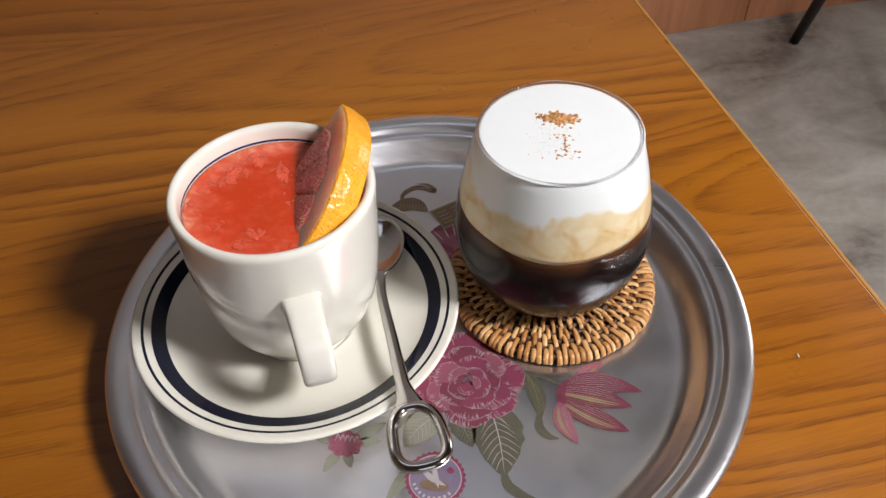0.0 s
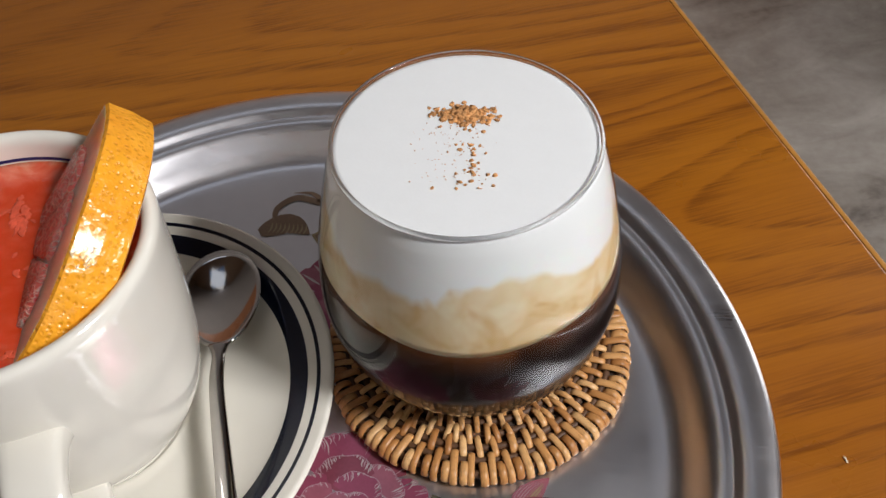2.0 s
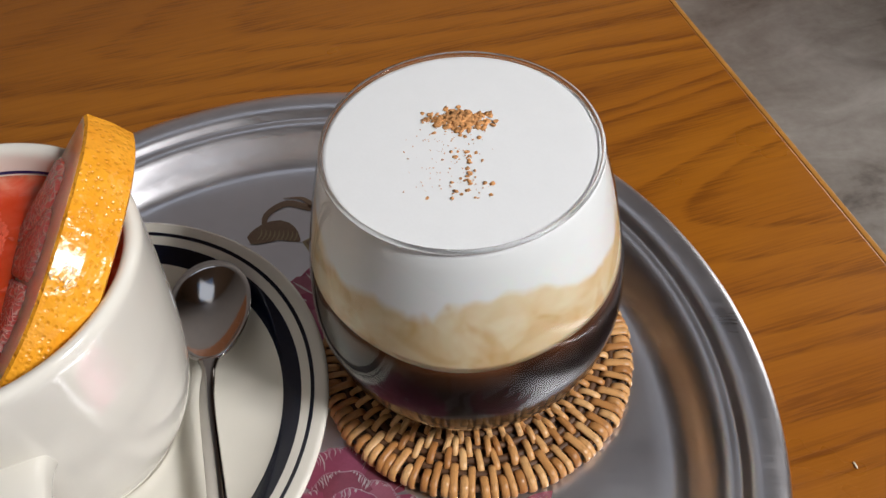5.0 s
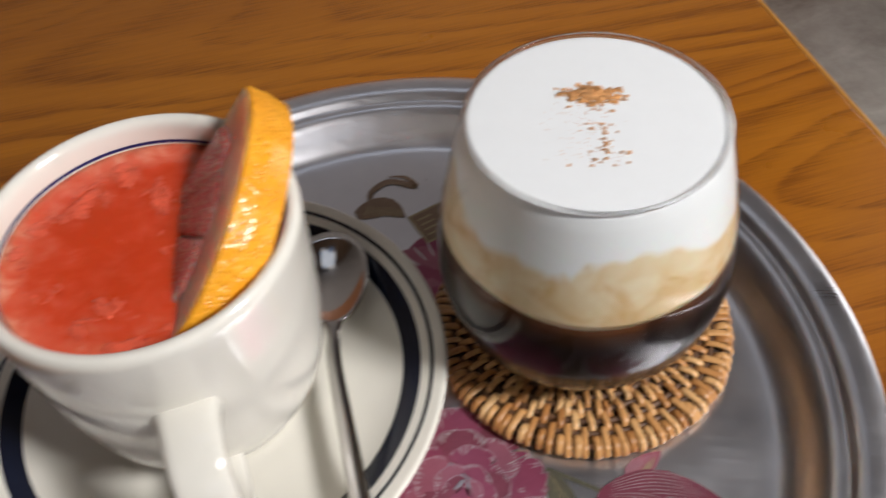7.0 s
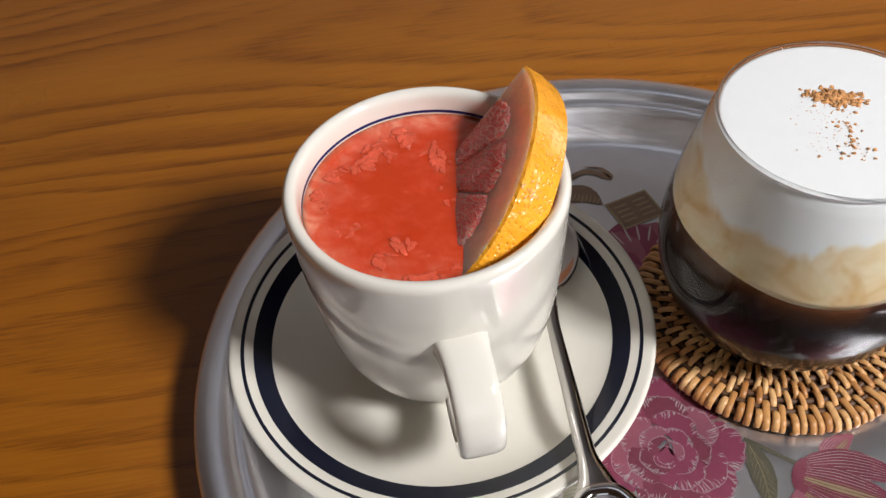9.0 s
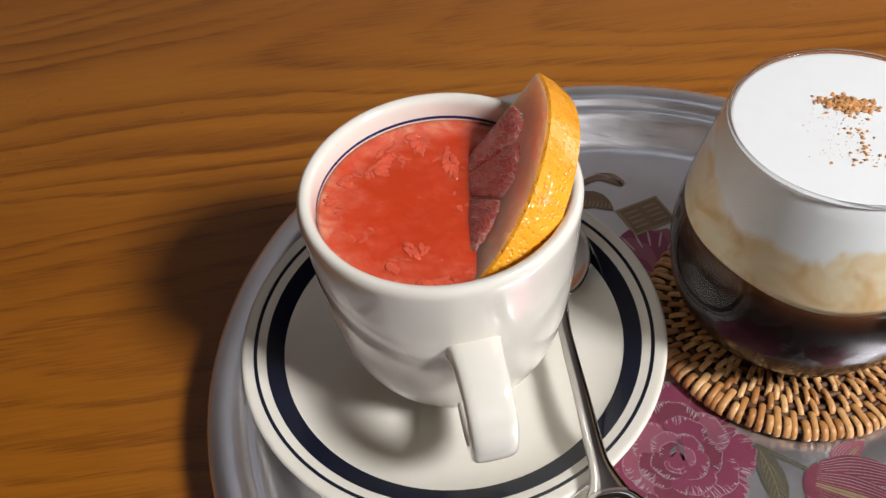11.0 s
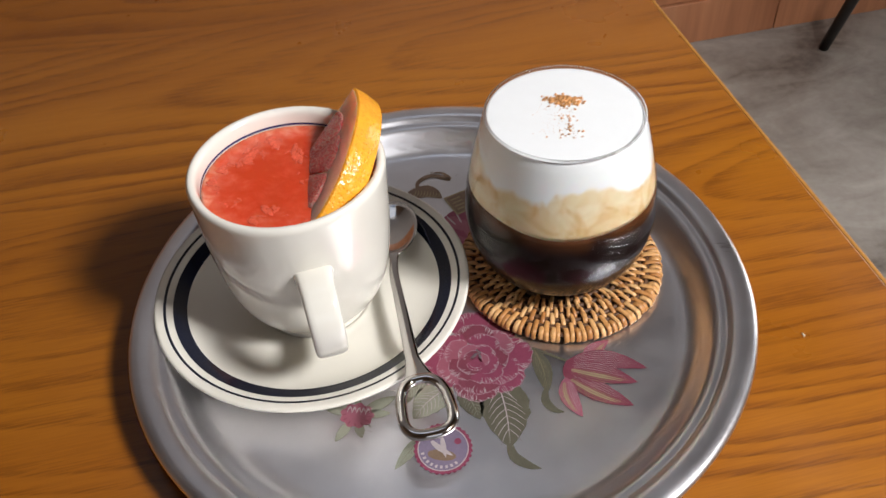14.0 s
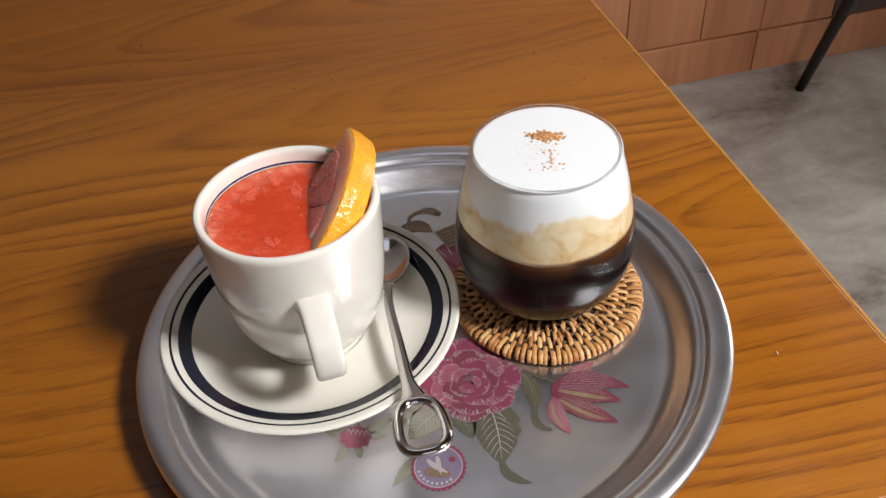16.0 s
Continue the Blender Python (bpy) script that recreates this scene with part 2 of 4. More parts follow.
def rattan():
    m = Nodes("rattan", 0.36)
    info = m.node("ObjectInfo").outputs["Random"]
    streak = m.noise(1.0, 3, 0.6, m.scaled((260.0, 1500.0, 900.0)))
    spots = m.noise(240.0, 3, 0.6)
    base = m.ramp(info, (0.0, (0.40, 0.17, 0.050)), (0.35, (0.56, 0.27, 0.090)), (0.8, (0.66, 0.36, 0.14)), (1.0, (0.74, 0.45, 0.20)))
    worn = m.mix(m.ramp(streak, (0.5, 0.0), (0.75, 0.5)), base, (0.22, 0.085, 0.025))
    m.set("Base Color", m.mix(m.ramp(spots, (0.58, 0.0), (0.75, 0.6)), worn, (0.13, 0.055, 0.02)))
    return m.bump(streak, 0.25, 0.0004).mat


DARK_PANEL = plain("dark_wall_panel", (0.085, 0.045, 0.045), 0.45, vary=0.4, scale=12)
WOOD, PANEL, CONCRETE, ALU = table_wood(), panel_wood(), concrete(), aluminium()
CUP, SAUCER, JUICE, RIND, FLESH = cup_china(), saucer_china(), juice(), rind(), flesh()
GLASS, WALL_GLASS, CREAM, COFFEE, RATTAN = drink_glass(), glass_wall(), cream_layer(), coffee(), rattan()
FOAM = plain("milk_foam", (0.80, 0.82, 0.83), 0.55, vary=0.015, scale=160, bump=0.05)
PITH = plain("grapefruit_pith", (0.92, 0.60, 0.45), 0.3, vary=0.16, scale=220, bump=0.4, Subsurface_Weight=1.0, Subsurface_Scale=0.02, Subsurface_Radius=(1.0, 0.55, 0.4))
SCUFF = plain("rind_scuff", (0.80, 0.56, 0.28), 0.5, vary=0.2, scale=300)
PULP = plain("grapefruit_pulp", (0.67, 0.10, 0.05), 0.12, vary=0.3, scale=150)
STEEL = plain("polished_steel", (0.62, 0.60, 0.58), 0.1, 1.0, vary=0.05, scale=40)
CINNAMON = plain("cinnamon", (0.60, 0.29, 0.105), 0.8, vary=0.5, scale=400, bump=0.3)
GAP_SHADE = plain("weave_gap_shade", (0.035, 0.018, 0.009), 0.7, vary=0.4, scale=300)
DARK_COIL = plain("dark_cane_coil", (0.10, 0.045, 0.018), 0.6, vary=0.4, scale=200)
DARK_PAINT = plain("dark_stained_leg", (0.012, 0.009, 0.008), 0.35, vary=0.3, scale=60)
PLASTER = plain("pale_plaster", (0.30, 0.21, 0.145), 0.8, vary=0.05, scale=6, bump=0.1)
# out of view; its paler tone is picked to brighten the tray's reflection
UNSEEN_PLASTER = plain("unseen_plaster", (0.37, 0.34, 0.325), 0.8, vary=0.04, scale=6, bump=0.1)
NAVY = plain("navy_glaze", (0.004, 0.007, 0.020), 0.14, vary=0.25, scale=90, Coat_Weight=0.25, Coat_Roughness=0.05)
BLUE_LINE = plain("blue_glaze", (0.012, 0.02, 0.10), 0.12, vary=0.25, scale=90)
CRUMB = plain("pale_crumb", (0.75, 0.66, 0.5), 0.7, vary=0.1)
SILL = plain("window_paint", (0.7, 0.69, 0.66), 0.5, vary=0.05, scale=20)
EDGE_HIGHLIGHT = plain("table_edge_highlight", (0.42, 0.19, 0.035), 0.4, vary=0.2, scale=90)
PRINT = dict(Coat_Weight=0.4, Coat_Roughness=0.2)
MAGENTA = plain("print_magenta", (0.33, 0.075, 0.135), 0.32, 0.5, vary=0.15, scale=120, **PRINT)
PINK = plain("print_pink", (0.40, 0.135, 0.19), 0.32, 0.5, vary=0.15, scale=120, **PRINT)
PALE = plain("print_pale", (0.62, 0.54, 0.55), 0.32, 0.55, vary=0.1, scale=120, **PRINT)
ROSE_PALE = plain("print_rose_pale", (0.52, 0.34, 0.39), 0.32, 0.5, vary=0.15, scale=120, **PRINT)
OLIVE = plain("print_olive", (0.15, 0.14, 0.10), 0.32, 0.5, vary=0.2, scale=120, **PRINT)
SAGE = plain("print_sage", (0.36, 0.37, 0.29), 0.32, 0.55, vary=0.15, scale=120, **PRINT)
GOLD = plain("print_gold", (0.42, 0.34, 0.20), 0.32, 0.5, vary=0.15, scale=120, **PRINT)
VIOLET = plain("print_violet", (0.25, 0.20, 0.29), 0.34, 0.4, vary=0.15, scale=120, **PRINT)
CRIMSON = plain("print_crimson", (0.26, 0.065, 0.10), 0.32, 0.5, vary=0.2, scale=120, **PRINT)
BROWN = plain("print_brown", (0.27, 0.18, 0.12), 0.32, 0.5, vary=0.2, scale=120, **PRINT)

# ---------------------------------------------------------------- building helpers


def part(name, bm, material, parent=None, label="", smooth=True):
    """Link a bmesh as one mesh object, under a thing or a part."""
    mesh = bpy.data.meshes.new(name)
    bmesh.ops.recalc_face_normals(bm, faces=bm.faces)
    bm.to_mesh(mesh)
    bm.free()
    for one in material if isinstance(material, (list, tuple)) else [material]:
        mesh.materials.append(one)
    if smooth:
        mesh.shade_smooth()
    ob = new(name, mesh)
    if parent:
        ob.parent = parent
    if label:
        tagged(ob, label)
    return ob


def thing(name, place, label, category, group="", kind=""):
    """An Empty at a thing's base."""
    ob = new(name)
    ob.empty_display_size = 0.02
    ob.matrix_world = place
    return tagged(ob, label, category, group, kind)


def box(bm, low, high, m=None, bevel=0.0, mat=0):
    made = bmesh.ops.create_cube(bm, size=1)["verts"]
    for v in made:
        v.co = Vector([(a + b) / 2 + c * (b - a) for a, b, c in zip(low, high, v.co)])
    if bevel:
        edges = list({e for v in made for e in v.link_edges})
        made = list({v for f in bmesh.ops.bevel(bm, geom=edges, offset=bevel, segments=3, affect="EDGES", profile=0.5)["faces"] for v in f.verts} | {v for v in made if v.is_valid})
    if m is not None:
        bmesh.ops.transform(bm, matrix=m, verts=made)
    for f in {f for v in made for f in v.link_faces}:
        f.material_index = mat
    return bm


def smooth_line(points, steps=6):
    """A Catmull-Rom line through the points."""
    pts = [Vector(p) for p in points]
    out = []
    for n in range(len(pts) - 1):
        a, b, c, d = pts[max(n - 1, 0)], pts[n], pts[n + 1], pts[min(n + 2, len(pts) - 1)]
        for k in range(steps):
            t = k / steps
            out.append(0.5 * (2 * b + (c - a) * t + (2 * a - 5 * b + 4 * c - d) * t * t + (3 * b - a - 3 * c + d) * t ** 3))
    return out + [pts[-1]]


def lathe(profile, seg=96, wave=None, closed=False):
    """A turned body from (radius, height) pairs; wave(angle, n) lifts a ring."""
    bm = bmesh.new()
    rings = []
    for n, (r, z) in enumerate(profile):
        if r < 1e-6:
            rings.append([bm.verts.new((0, 0, z))])
            continue
        rings.append([bm.verts.new((r * math.cos(a), r * math.sin(a), z + (wave(a, n) if wave else 0))) for a in (2 * math.pi * k / seg for k in range(seg))])
    pairs = list(zip(rings, rings[1:])) + ([(rings[-1], rings[0])] if closed else [])
    for low, high in pairs:
        for k in range(seg):
            a, b = low[k % len(low)], low[(k + 1) % len(low)]
            c, d = high[(k + 1) % len(high)], high[k % len(high)]
            corners = list(dict.fromkeys((a, b, c, d)))
            if len(corners) > 2:
                bm.faces.new(corners)
    return bm


def sweep(bm, line, sizes, side, closed=False, ring=12, power=2.6):
    """A rounded strap along a line: sizes are half (width, thickness) at each point, side the way of its width."""
    rings = []
    count = len(line)
    for n, p in enumerate(line):
        before, after = (line[n - 1], line[(n + 1) % count]) if closed else (line[max(n - 1, 0)], line[min(n + 1, count - 1)])
        along = (after - before).normalized()
        across = Vector(side(n) if callable(side) else side)
        across = (across - along * across.dot(along)).normalized()
        up = along.cross(across)
        w, h = sizes(n / max(count - 1, 1)) if callable(sizes) else sizes
        loop = []
        for k in range(ring):
            a = 2 * math.pi * k / ring
            c, s = math.cos(a), math.sin(a)
            loop.append(bm.verts.new(p + across * (w * math.copysign(abs(c) ** (2 / power), c)) + up * (h * math.copysign(abs(s) ** (2 / power), s))))
        rings.append(loop)
    for low, high in list(zip(rings, rings[1:])) + ([(rings[-1], rings[0])] if closed else []):
        for k in range(ring):
            bm.faces.new((low[k], low[(k + 1) % ring], high[(k + 1) % ring], high[k]))
    if not closed:
        bm.faces.new(rings[0][::-1])
        bm.faces.new(rings[-1])
    return bm

# ---------------------------------------------------------------- the room


def walls():
    x0, x1, y0, y1, top = -2.6, 1.7, -2.4, 1.28, 3.2
    bm = box(bmesh.new(), (x0 - 0.2, y0 - 0.2, -0.2), (x1 + 0.2, y1 + 0.2, 0.0))
    floor = part("floor", bm, CONCRETE, smooth=False)
    floor.matrix_world = ROOM
    tagged(floor, "polished grey concrete floor with cloudy stains", "floor", kind="structure")
    bm = bmesh.new()
    # unseen opening, added below the ceiling fill lamp
    u0, u1, v0, v1 = -0.55, 0.45, 0.45, 1.25
    for lo, hi in (((x0 - 0.2, y0 - 0.2), (u0, y1 + 0.2)), ((u1, y0 - 0.2), (x1 + 0.2, y1 + 0.2)), ((u0, y0 - 0.2), (u1, v0)), ((u0, v1), (u1, y1 + 0.2))):
        box(bm, (*lo, top), (*hi, top + 0.2))
    roof = part("ceiling", bm, PLASTER, smooth=False)
    roof.matrix_world = ROOM
    tagged(roof, "plain pale plaster ceiling with an unseen opening added for fill light", "ceiling", kind="structure")

    def pierced(name, along, at, thick, span, hole):
        """A wall with one window opening through it; along is the axis it runs on."""
        bm = bmesh.new()
        (a, b), (c, d, low, high) = span, hole
        for p, q, z0, z1 in ((a, c, 0, top), (d, b, 0, top), (c, d, 0, low), (c, d, high, top)):
            lo, hi = ((at, p, z0), (at + thick, q, z1)) if along == "y" else ((p, at, z0), (q, at + thick, z1))
            box(bm, lo, hi)
        ob = part(name, bm, PLASTER, smooth=False)
        ob.matrix_world = ROOM
        tagged(ob, "plain pale plaster wall with an unseen window opening", "wall", kind="structure")
        frame_bm = bmesh.new()
        for p, q, z0, z1 in ((c, c + 0.04, low, high), (d - 0.04, d, low, high), (c + 0.04, d - 0.04, low, low + 0.04), (c + 0.04, d - 0.04, high - 0.04, high)):
            lo, hi = ((at + 0.08, p, z0), (at + 0.12, q, z1)) if along == "y" else ((p, at + 0.08, z0), (q, at + 0.12, z1))
            box(frame_bm, lo, hi)
        win = part("window", frame_bm, SILL, smooth=False)
        win.name = {"wall_east": "window_1", "wall_south": "window_2"}.get(name, "window_3")
        win.matrix_world = ROOM
        tagged(win, "unseen painted window frame set in the plaster wall", "window", kind="structure")
        return ob

    pierced("wall_east", "y", 0.9, 0.2, (y0, -0.2), (-0.92, -0.44, 1.57, 2.05))
    for name, lo, hi in (("wall_return", (1.1, -0.4, 0), (x1 + 0.2, -0.2, top)),):
        ob = part(name, box(bmesh.new(), lo, hi), PLASTER, smooth=False)
        ob.matrix_world = ROOM
        tagged(ob, "plain pale plaster wall", "wall", kind="structure")
    # both openings below are unseen, added to go with the side and rear fill
    pierced("wall_northeast", "y", x1, 0.2, (-0.2, y1 + 0.2), (0.24, 0.96, 0.2, 1.4))
    pierced("wall_south", "x", y0 - 0.2, 0.2, (x0, 1.1), (-0.3, 0.7, 1.15, 2.35))
    bm = box(bmesh.new(), (x0 - 0.2, y0, 0), (x0, y1, top))
    west = part("wall_west", bm, PLASTER, smooth=False)
    west.matrix_world = ROOM
    tagged(west, "plain pale plaster wall", "wall", kind="structure")

    # far wall: unseen plaster above, boards below, a plinth board along the floor
    north = part("wall_north", box(bmesh.new(), (x0, y1 + 0.02, 0), (x1, y1 + 0.2, top)), UNSEEN_PLASTER, smooth=False)
    north.matrix_world = ROOM
    tagged(north, "plaster wall clad low in red-brown wooden boards", "wall", kind="structure")
    # boards and plinth are red-brown, much darker past x = 1.05
    x = x0
    while x < x1 - 0.001:
        wide = min(random.uniform(0.15, 0.19), x1 - x)
        bm = box(bmesh.new(), (0, 0, 0.105), (wide - 0.0015, 0.02 + random.uniform(0, 0.002), 1.12), bevel=0.002)
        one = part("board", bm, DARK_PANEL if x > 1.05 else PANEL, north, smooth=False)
        one.location = (x, y1 - 0.001, 0)
        x += wide
    x = x0
    for wide in (2.15, 1.49, 0.66):
        bm = box(bmesh.new(), (0.001, -0.006, 0.0), (wide - 0.001, 0.02, 0.102), bevel=0.002)
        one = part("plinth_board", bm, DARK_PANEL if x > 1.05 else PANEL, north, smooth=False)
        one.location = (x, y1, 0)
        x += wide


walls()


def chair():
    """Only its feet come into view; dark-stained splayed legs under a plain seat."""
    ob = thing("chair", ROOM @ pose(1.304, 0.964, 0, 0, 0, 0), "dark-stained wooden chair with thin splayed legs beside the wall", "chair")
    bm = box(bmesh.new(), (-0.2, -0.2, 0.43), (0.2, 0.2, 0.46), bevel=0.012)
    part("seat", bm, DARK_PAINT, ob)
    for sx, sy in ((-1, -1), (-1, 1), (1, -1), (1, 1)):
        foot, head = Vector((0.2 * sx, 0.2 * sy, 0)), Vector((0.13 * sx, 0.13 * sy, 0.435))
        bm = sweep(bmesh.new(), [foot.lerp(head, k / 6) for k in range(7)], lambda u: (0.011 + 0.006 * u, 0.011 + 0.006 * u), (1, 0, 0), ring=10, power=2)
        part("leg", bm, DARK_PAINT, ob)
    return ob


chair()

# ---------------------------------------------------------------- the table


def table():
    ob = thing("table", ROOM, "varnished orange-brown ash table with flowing grain", "table")
    x0, x1, y0, y1 = -0.974, 0.226, -0.154, 0.546
    bm = box(bmesh.new(), (x0, y0, T - 0.028), (x1, y1, T), bevel=0.0016)
    part("tabletop", bm, WOOD, ob)
    # bright highlight of the table's edge, put in as strips of paler colour
    bm = bmesh.new()
    for lo, hi in (((x1 + 0.0005, y0, T - 0.027), (x1 + 0.003, y1, T - 0.0012)), ((x0, y0 - 0.003, T - 0.027), (x1, y0 - 0.0005, T - 0.0012))):
        box(bm, lo, hi, bevel=0.0006)
    part("edge_band", bm, EDGE_HIGHLIGHT, ob, "paler wooden strip standing in for the highlight on the edge")
    for a in (x0 + 0.06, x1 - 0.06):
        for b in (y0 + 0.06, y1 - 0.06):
            part("leg", box(bmesh.new(), (a - 0.025, b - 0.025, 0), (a + 0.025, b + 0.025, T - 0.028), bevel=0.004), WOOD, ob)
    return ob


table()


def crumb():
    bm = bmesh.new()
    bmesh.ops.create_icosphere(bm, subdivisions=2, radius=0.0008, matrix=Matrix.Diagonal((0.5, 1.6, 0.5, 1)))
    for v in bm.verts:
        v.co *= 1 + 0.3 * noise.noise(v.co * 2000)
    ob = part("crumb", bm, CRUMB)
    ob.matrix_world = pose(0.1806, 0.0045, T + 0.0003, 0, 0, 25)
    return tagged(ob, "tiny pale crumb lying on the varnished table", "crumb")


crumb()

# ---------------------------------------------------------------- the tray and its print


def fill(bm, pts, z, mat):
    verts = [bm.verts.new((x, y, z)) for x, y in pts]
    f = bm.faces.new(verts)
    f.material_index = mat
    return f


def stroke(bm, pts, width, z, mat, taper=True):
    line = smooth_line([(x, y, 0) for x, y in pts], 5)
    last = None
    for n, p in enumerate(line):
        way = (line[min(n + 1, len(line) - 1)] - line[max(n - 1, 0)]).normalized()
        u = n / (len(line) - 1)
        w = width * (max(0.08, math.sin(math.pi * min(1, 0.12 + 0.88 * u))) if taper else 1) / 2
        pair = [bm.verts.new((p.x - way.y * s * w, p.y + way.x * s * w, z)) for s in (1, -1)]
        if last:
            f = bm.faces.new((last[0], last[1], pair[1], pair[0]))
            f.material_index = mat
        last = pair


def petal(bm, base, tip, width, z, mat, rough=0.06, bow=0.0, teeth=7, veins=None):
    """A pointed petal or leaf from base to tip, with a slightly ragged outline."""
    a, b = Vector((*base, 0)), Vector((*tip, 0))
    way = b - a
    side = Vector((-way.y, way.x, 0)).normalized()
    edge = []
    for s in (1, -1):
        run = []
        for k in range(13):
            u = k / 12
            w = width / 2 * math.sin(math.pi * u ** 0.8) ** 0.8 * (1 + rough * math.sin(teeth * math.pi * u * 2 + s))
            run.append(a + way * u + side * (s * w + bow * math.sin(math.pi * u)))
        edge += run[:-1] if s == 1 else run[:0:-1]
    fill(bm, [(p.x, p.y) for p in edge], z, mat)
    if veins is not None:
        mid = [a + way * u + side * bow * math.sin(math.pi * u) for u in (0.02, 0.3, 0.6, 0.95)]
        stroke(bm, [(p.x, p.y) for p in mid], width * 0.028, z + 0.00004, veins)
        for u in (0.06, 0.14, 0.22, 0.31, 0.40, 0.49, 0.58, 0.67, 0.76):
            for s in (1, -1):
                p = a + way * u + side * bow * math.sin(math.pi * u)
                w = width / 2 * math.sin(math.pi * u ** 0.8) * 0.82
                q = p + way * 0.2 + side * s * w * 0.9
                m = p.lerp(q, 0.5) - way * 0.025
                stroke(bm, [(p.x, p.y), (m.x, m.y), (q.x, q.y)], width * 0.014, z + 0.00004, veins)


def tray():
    ob = thing("tray", pose(0, 0, T), "round aluminium serving tray with a printed flower pattern on the table", "tray")
    profile = [(0, 0.0008), (0.06, 0.0008), (0.117, 0.0008), (0.123, 0.0010), (0.1262, 0.0018), (0.1290, 0.0040), (0.1320, 0.0076), (0.1348, 0.0118), (0.1366, 0.0136), (0.1382, 0.0144), (0.1397, 0.0147),
               (0.1410, 0.0145), (0.1420, 0.0150), (0.1430, 0.0165), (0.1444, 0.0175), (0.1468, 0.0180), (0.1498, 0.0182), (0.1528, 0.0180), (0.1545, 0.0172), (0.1552, 0.0158),
               (0.1549, 0.0145), (0.1537, 0.0139), (0.1524, 0.0145), (0.149, 0.0170), (0.1450, 0.0165), (0.1432, 0.0153), (0.1412, 0.0135), (0.1376, 0.0131), (0.1352, 0.0110), (0.1325, 0.0070), (0.130, 0.0036), (0.126, 0.0009), (0.122, 0.0001), (0.06, 0.0), (0, 0.0)]
    part("body", lathe(profile, 160), ALU, ob)
    z = 0.00105
    mats = [MAGENTA, PINK, PALE, OLIVE, SAGE, GOLD, VIOLET, BROWN, CRIMSON, ROSE_PALE]
    MG, PK, PL, OL, SG, GD, VI, BR, CR, RP = range(10)

    # the large rose: overlapping petals, each with a pale frayed edge
    bm = bmesh.new()
    cx, cy = 0.0235, -0.0292
    rng = random.Random(4)
    level = 0
    for ring, (reach, wide, count, turn) in enumerate(((0.0288, 62, 7, 15), (0.0222, 74, 6, 40), (0.0160, 84, 5, 10), (0.0108, 100, 4, 60), (0.0066, 120, 3, 20), (0.0036, 150, 2, 75))):
        for k in range(count):
            mid = turn + 360 * k / count + rng.uniform(-11, 11)
            size = reach * rng.uniform(0.92, 1.06)
            level += 1
            h = z + 0.000006 * level
            edge = []
            for j in range(17):
                u = j / 16 * 2 - 1
                ang = radians(mid + wide / 2 * u)
                r = size * (1 - 0.22 * abs(u) ** 2.6) * (1 + 0.02 * math.sin(17 * u + k))
                edge.append((cx + r * math.cos(ang), cy - 0.0009 * ring + (0.96 * r) * math.sin(ang)))
            fill(bm, edge + [(cx + 0.25 * size * math.cos(radians(mid)), cy + 0.25 * size * math.sin(radians(mid)))], h, (MG, PK, CR)[(k + ring) % 3 if ring else (k % 2) * 2])
            stroke(bm, edge[1:-1:2], 0.00030, h + 0.000003, RP)
            # frayed pale edge
            for j in range(44 if ring < 4 else 12):
                u = (j + rng.random()) / 44 if ring < 4 else (j + rng.random()) / 12
                if rng.random() < 0.25 or not 0.06 < u < 0.94:
                    continue
                f = u * 16
                p, q = Vector(edge[int(f)]), Vector(edge[min(int(f) + 1, 16)])
                p = p.lerp(q, f - int(f))
                inward = (Vector((cx, cy - 0.0009 * ring)) - p) * rng.uniform(0.06, 0.26) * (0.55 + 0.45 * math.sin(3 * math.pi * u + k))
                bend = Vector((-inward.y, inward.x)) * rng.uniform(-0.25, 0.25)
                stroke(bm, [tuple(p), tuple(p + inward * 0.5 + bend), tuple(p + inward)], rng.uniform(0.00022, 0.00048), h + 0.000003, PL if rng.random() < 0.6 else RP)
    part("printed_rose", bm, mats, ob, "printed magenta rose with pale petal edges", smooth=False)

    # leaves under the rose
    for base, tip, wide, bow, mat, vein in (((0.0335, -0.040), (0.0455, -0.079), 0.0235, 0.0015, OL, PL), ((0.019, -0.047), (0.030, -0.066), 0.012, 0.0, OL, SG),
                                           ((0.014, -0.049), (-0.001, -0.070), 0.016, -0.002, SG, PL), ((0.001, -0.044), (-0.0075, -0.064), 0.009, -0.002, SG, OL),
                                           ((0.005, -0.078), (-0.004, -0.097), 0.006, 0.0, SG, OL)):
        bm = bmesh.new()
        petal(bm, base, tip, wide, z - 0.00003, mat, bow=bow, veins=vein)
        if wide > 0.02:
            stroke(bm, [(0.0445, -0.076), (0.0475, -0.083), (0.054, -0.0865), (0.060, -0.0875)], 0.0048, z - 0.00004, OL)
        part("printed_leaf", bm, mats, ob, "printed olive leaf with pale veins" if mat == OL else "printed faded green leaf", smooth=False)

    # sprig and tulip
    bm = bmesh.new()
    petal(bm, (0.0505, -0.022), (0.0595, -0.0475), 0.0088, z, OL, bow=0.0014, rough=0.02, veins=GD)
    stroke(bm, [(0.0585, -0.0445), (0.0588, -0.0515), (0.063, -0.0560), (0.068, -0.0568)], 0.0042, z + 0.00002, OL)
    stroke(bm, [(0.0495, -0.0215), (0.056, -0.0235), (0.068, -0.0275)], 0.0016, z + 0.00003, OL, taper=False)
    part("printed_sprig", bm, mats, ob, "printed dark green sprig", smooth=False)
    bm = bmesh.new()
    fill(bm, [(0.0725 + 0.0070 * math.cos(t), -0.0325 + 0.0088 * math.sin(t)) for t in (2 * math.pi * k / 28 for k in range(28))], z + 0.00004, CR)
    tulip = part("printed_tulip", bm, mats, ob, "printed crimson tulip with yellow and pale streaks", smooth=False)
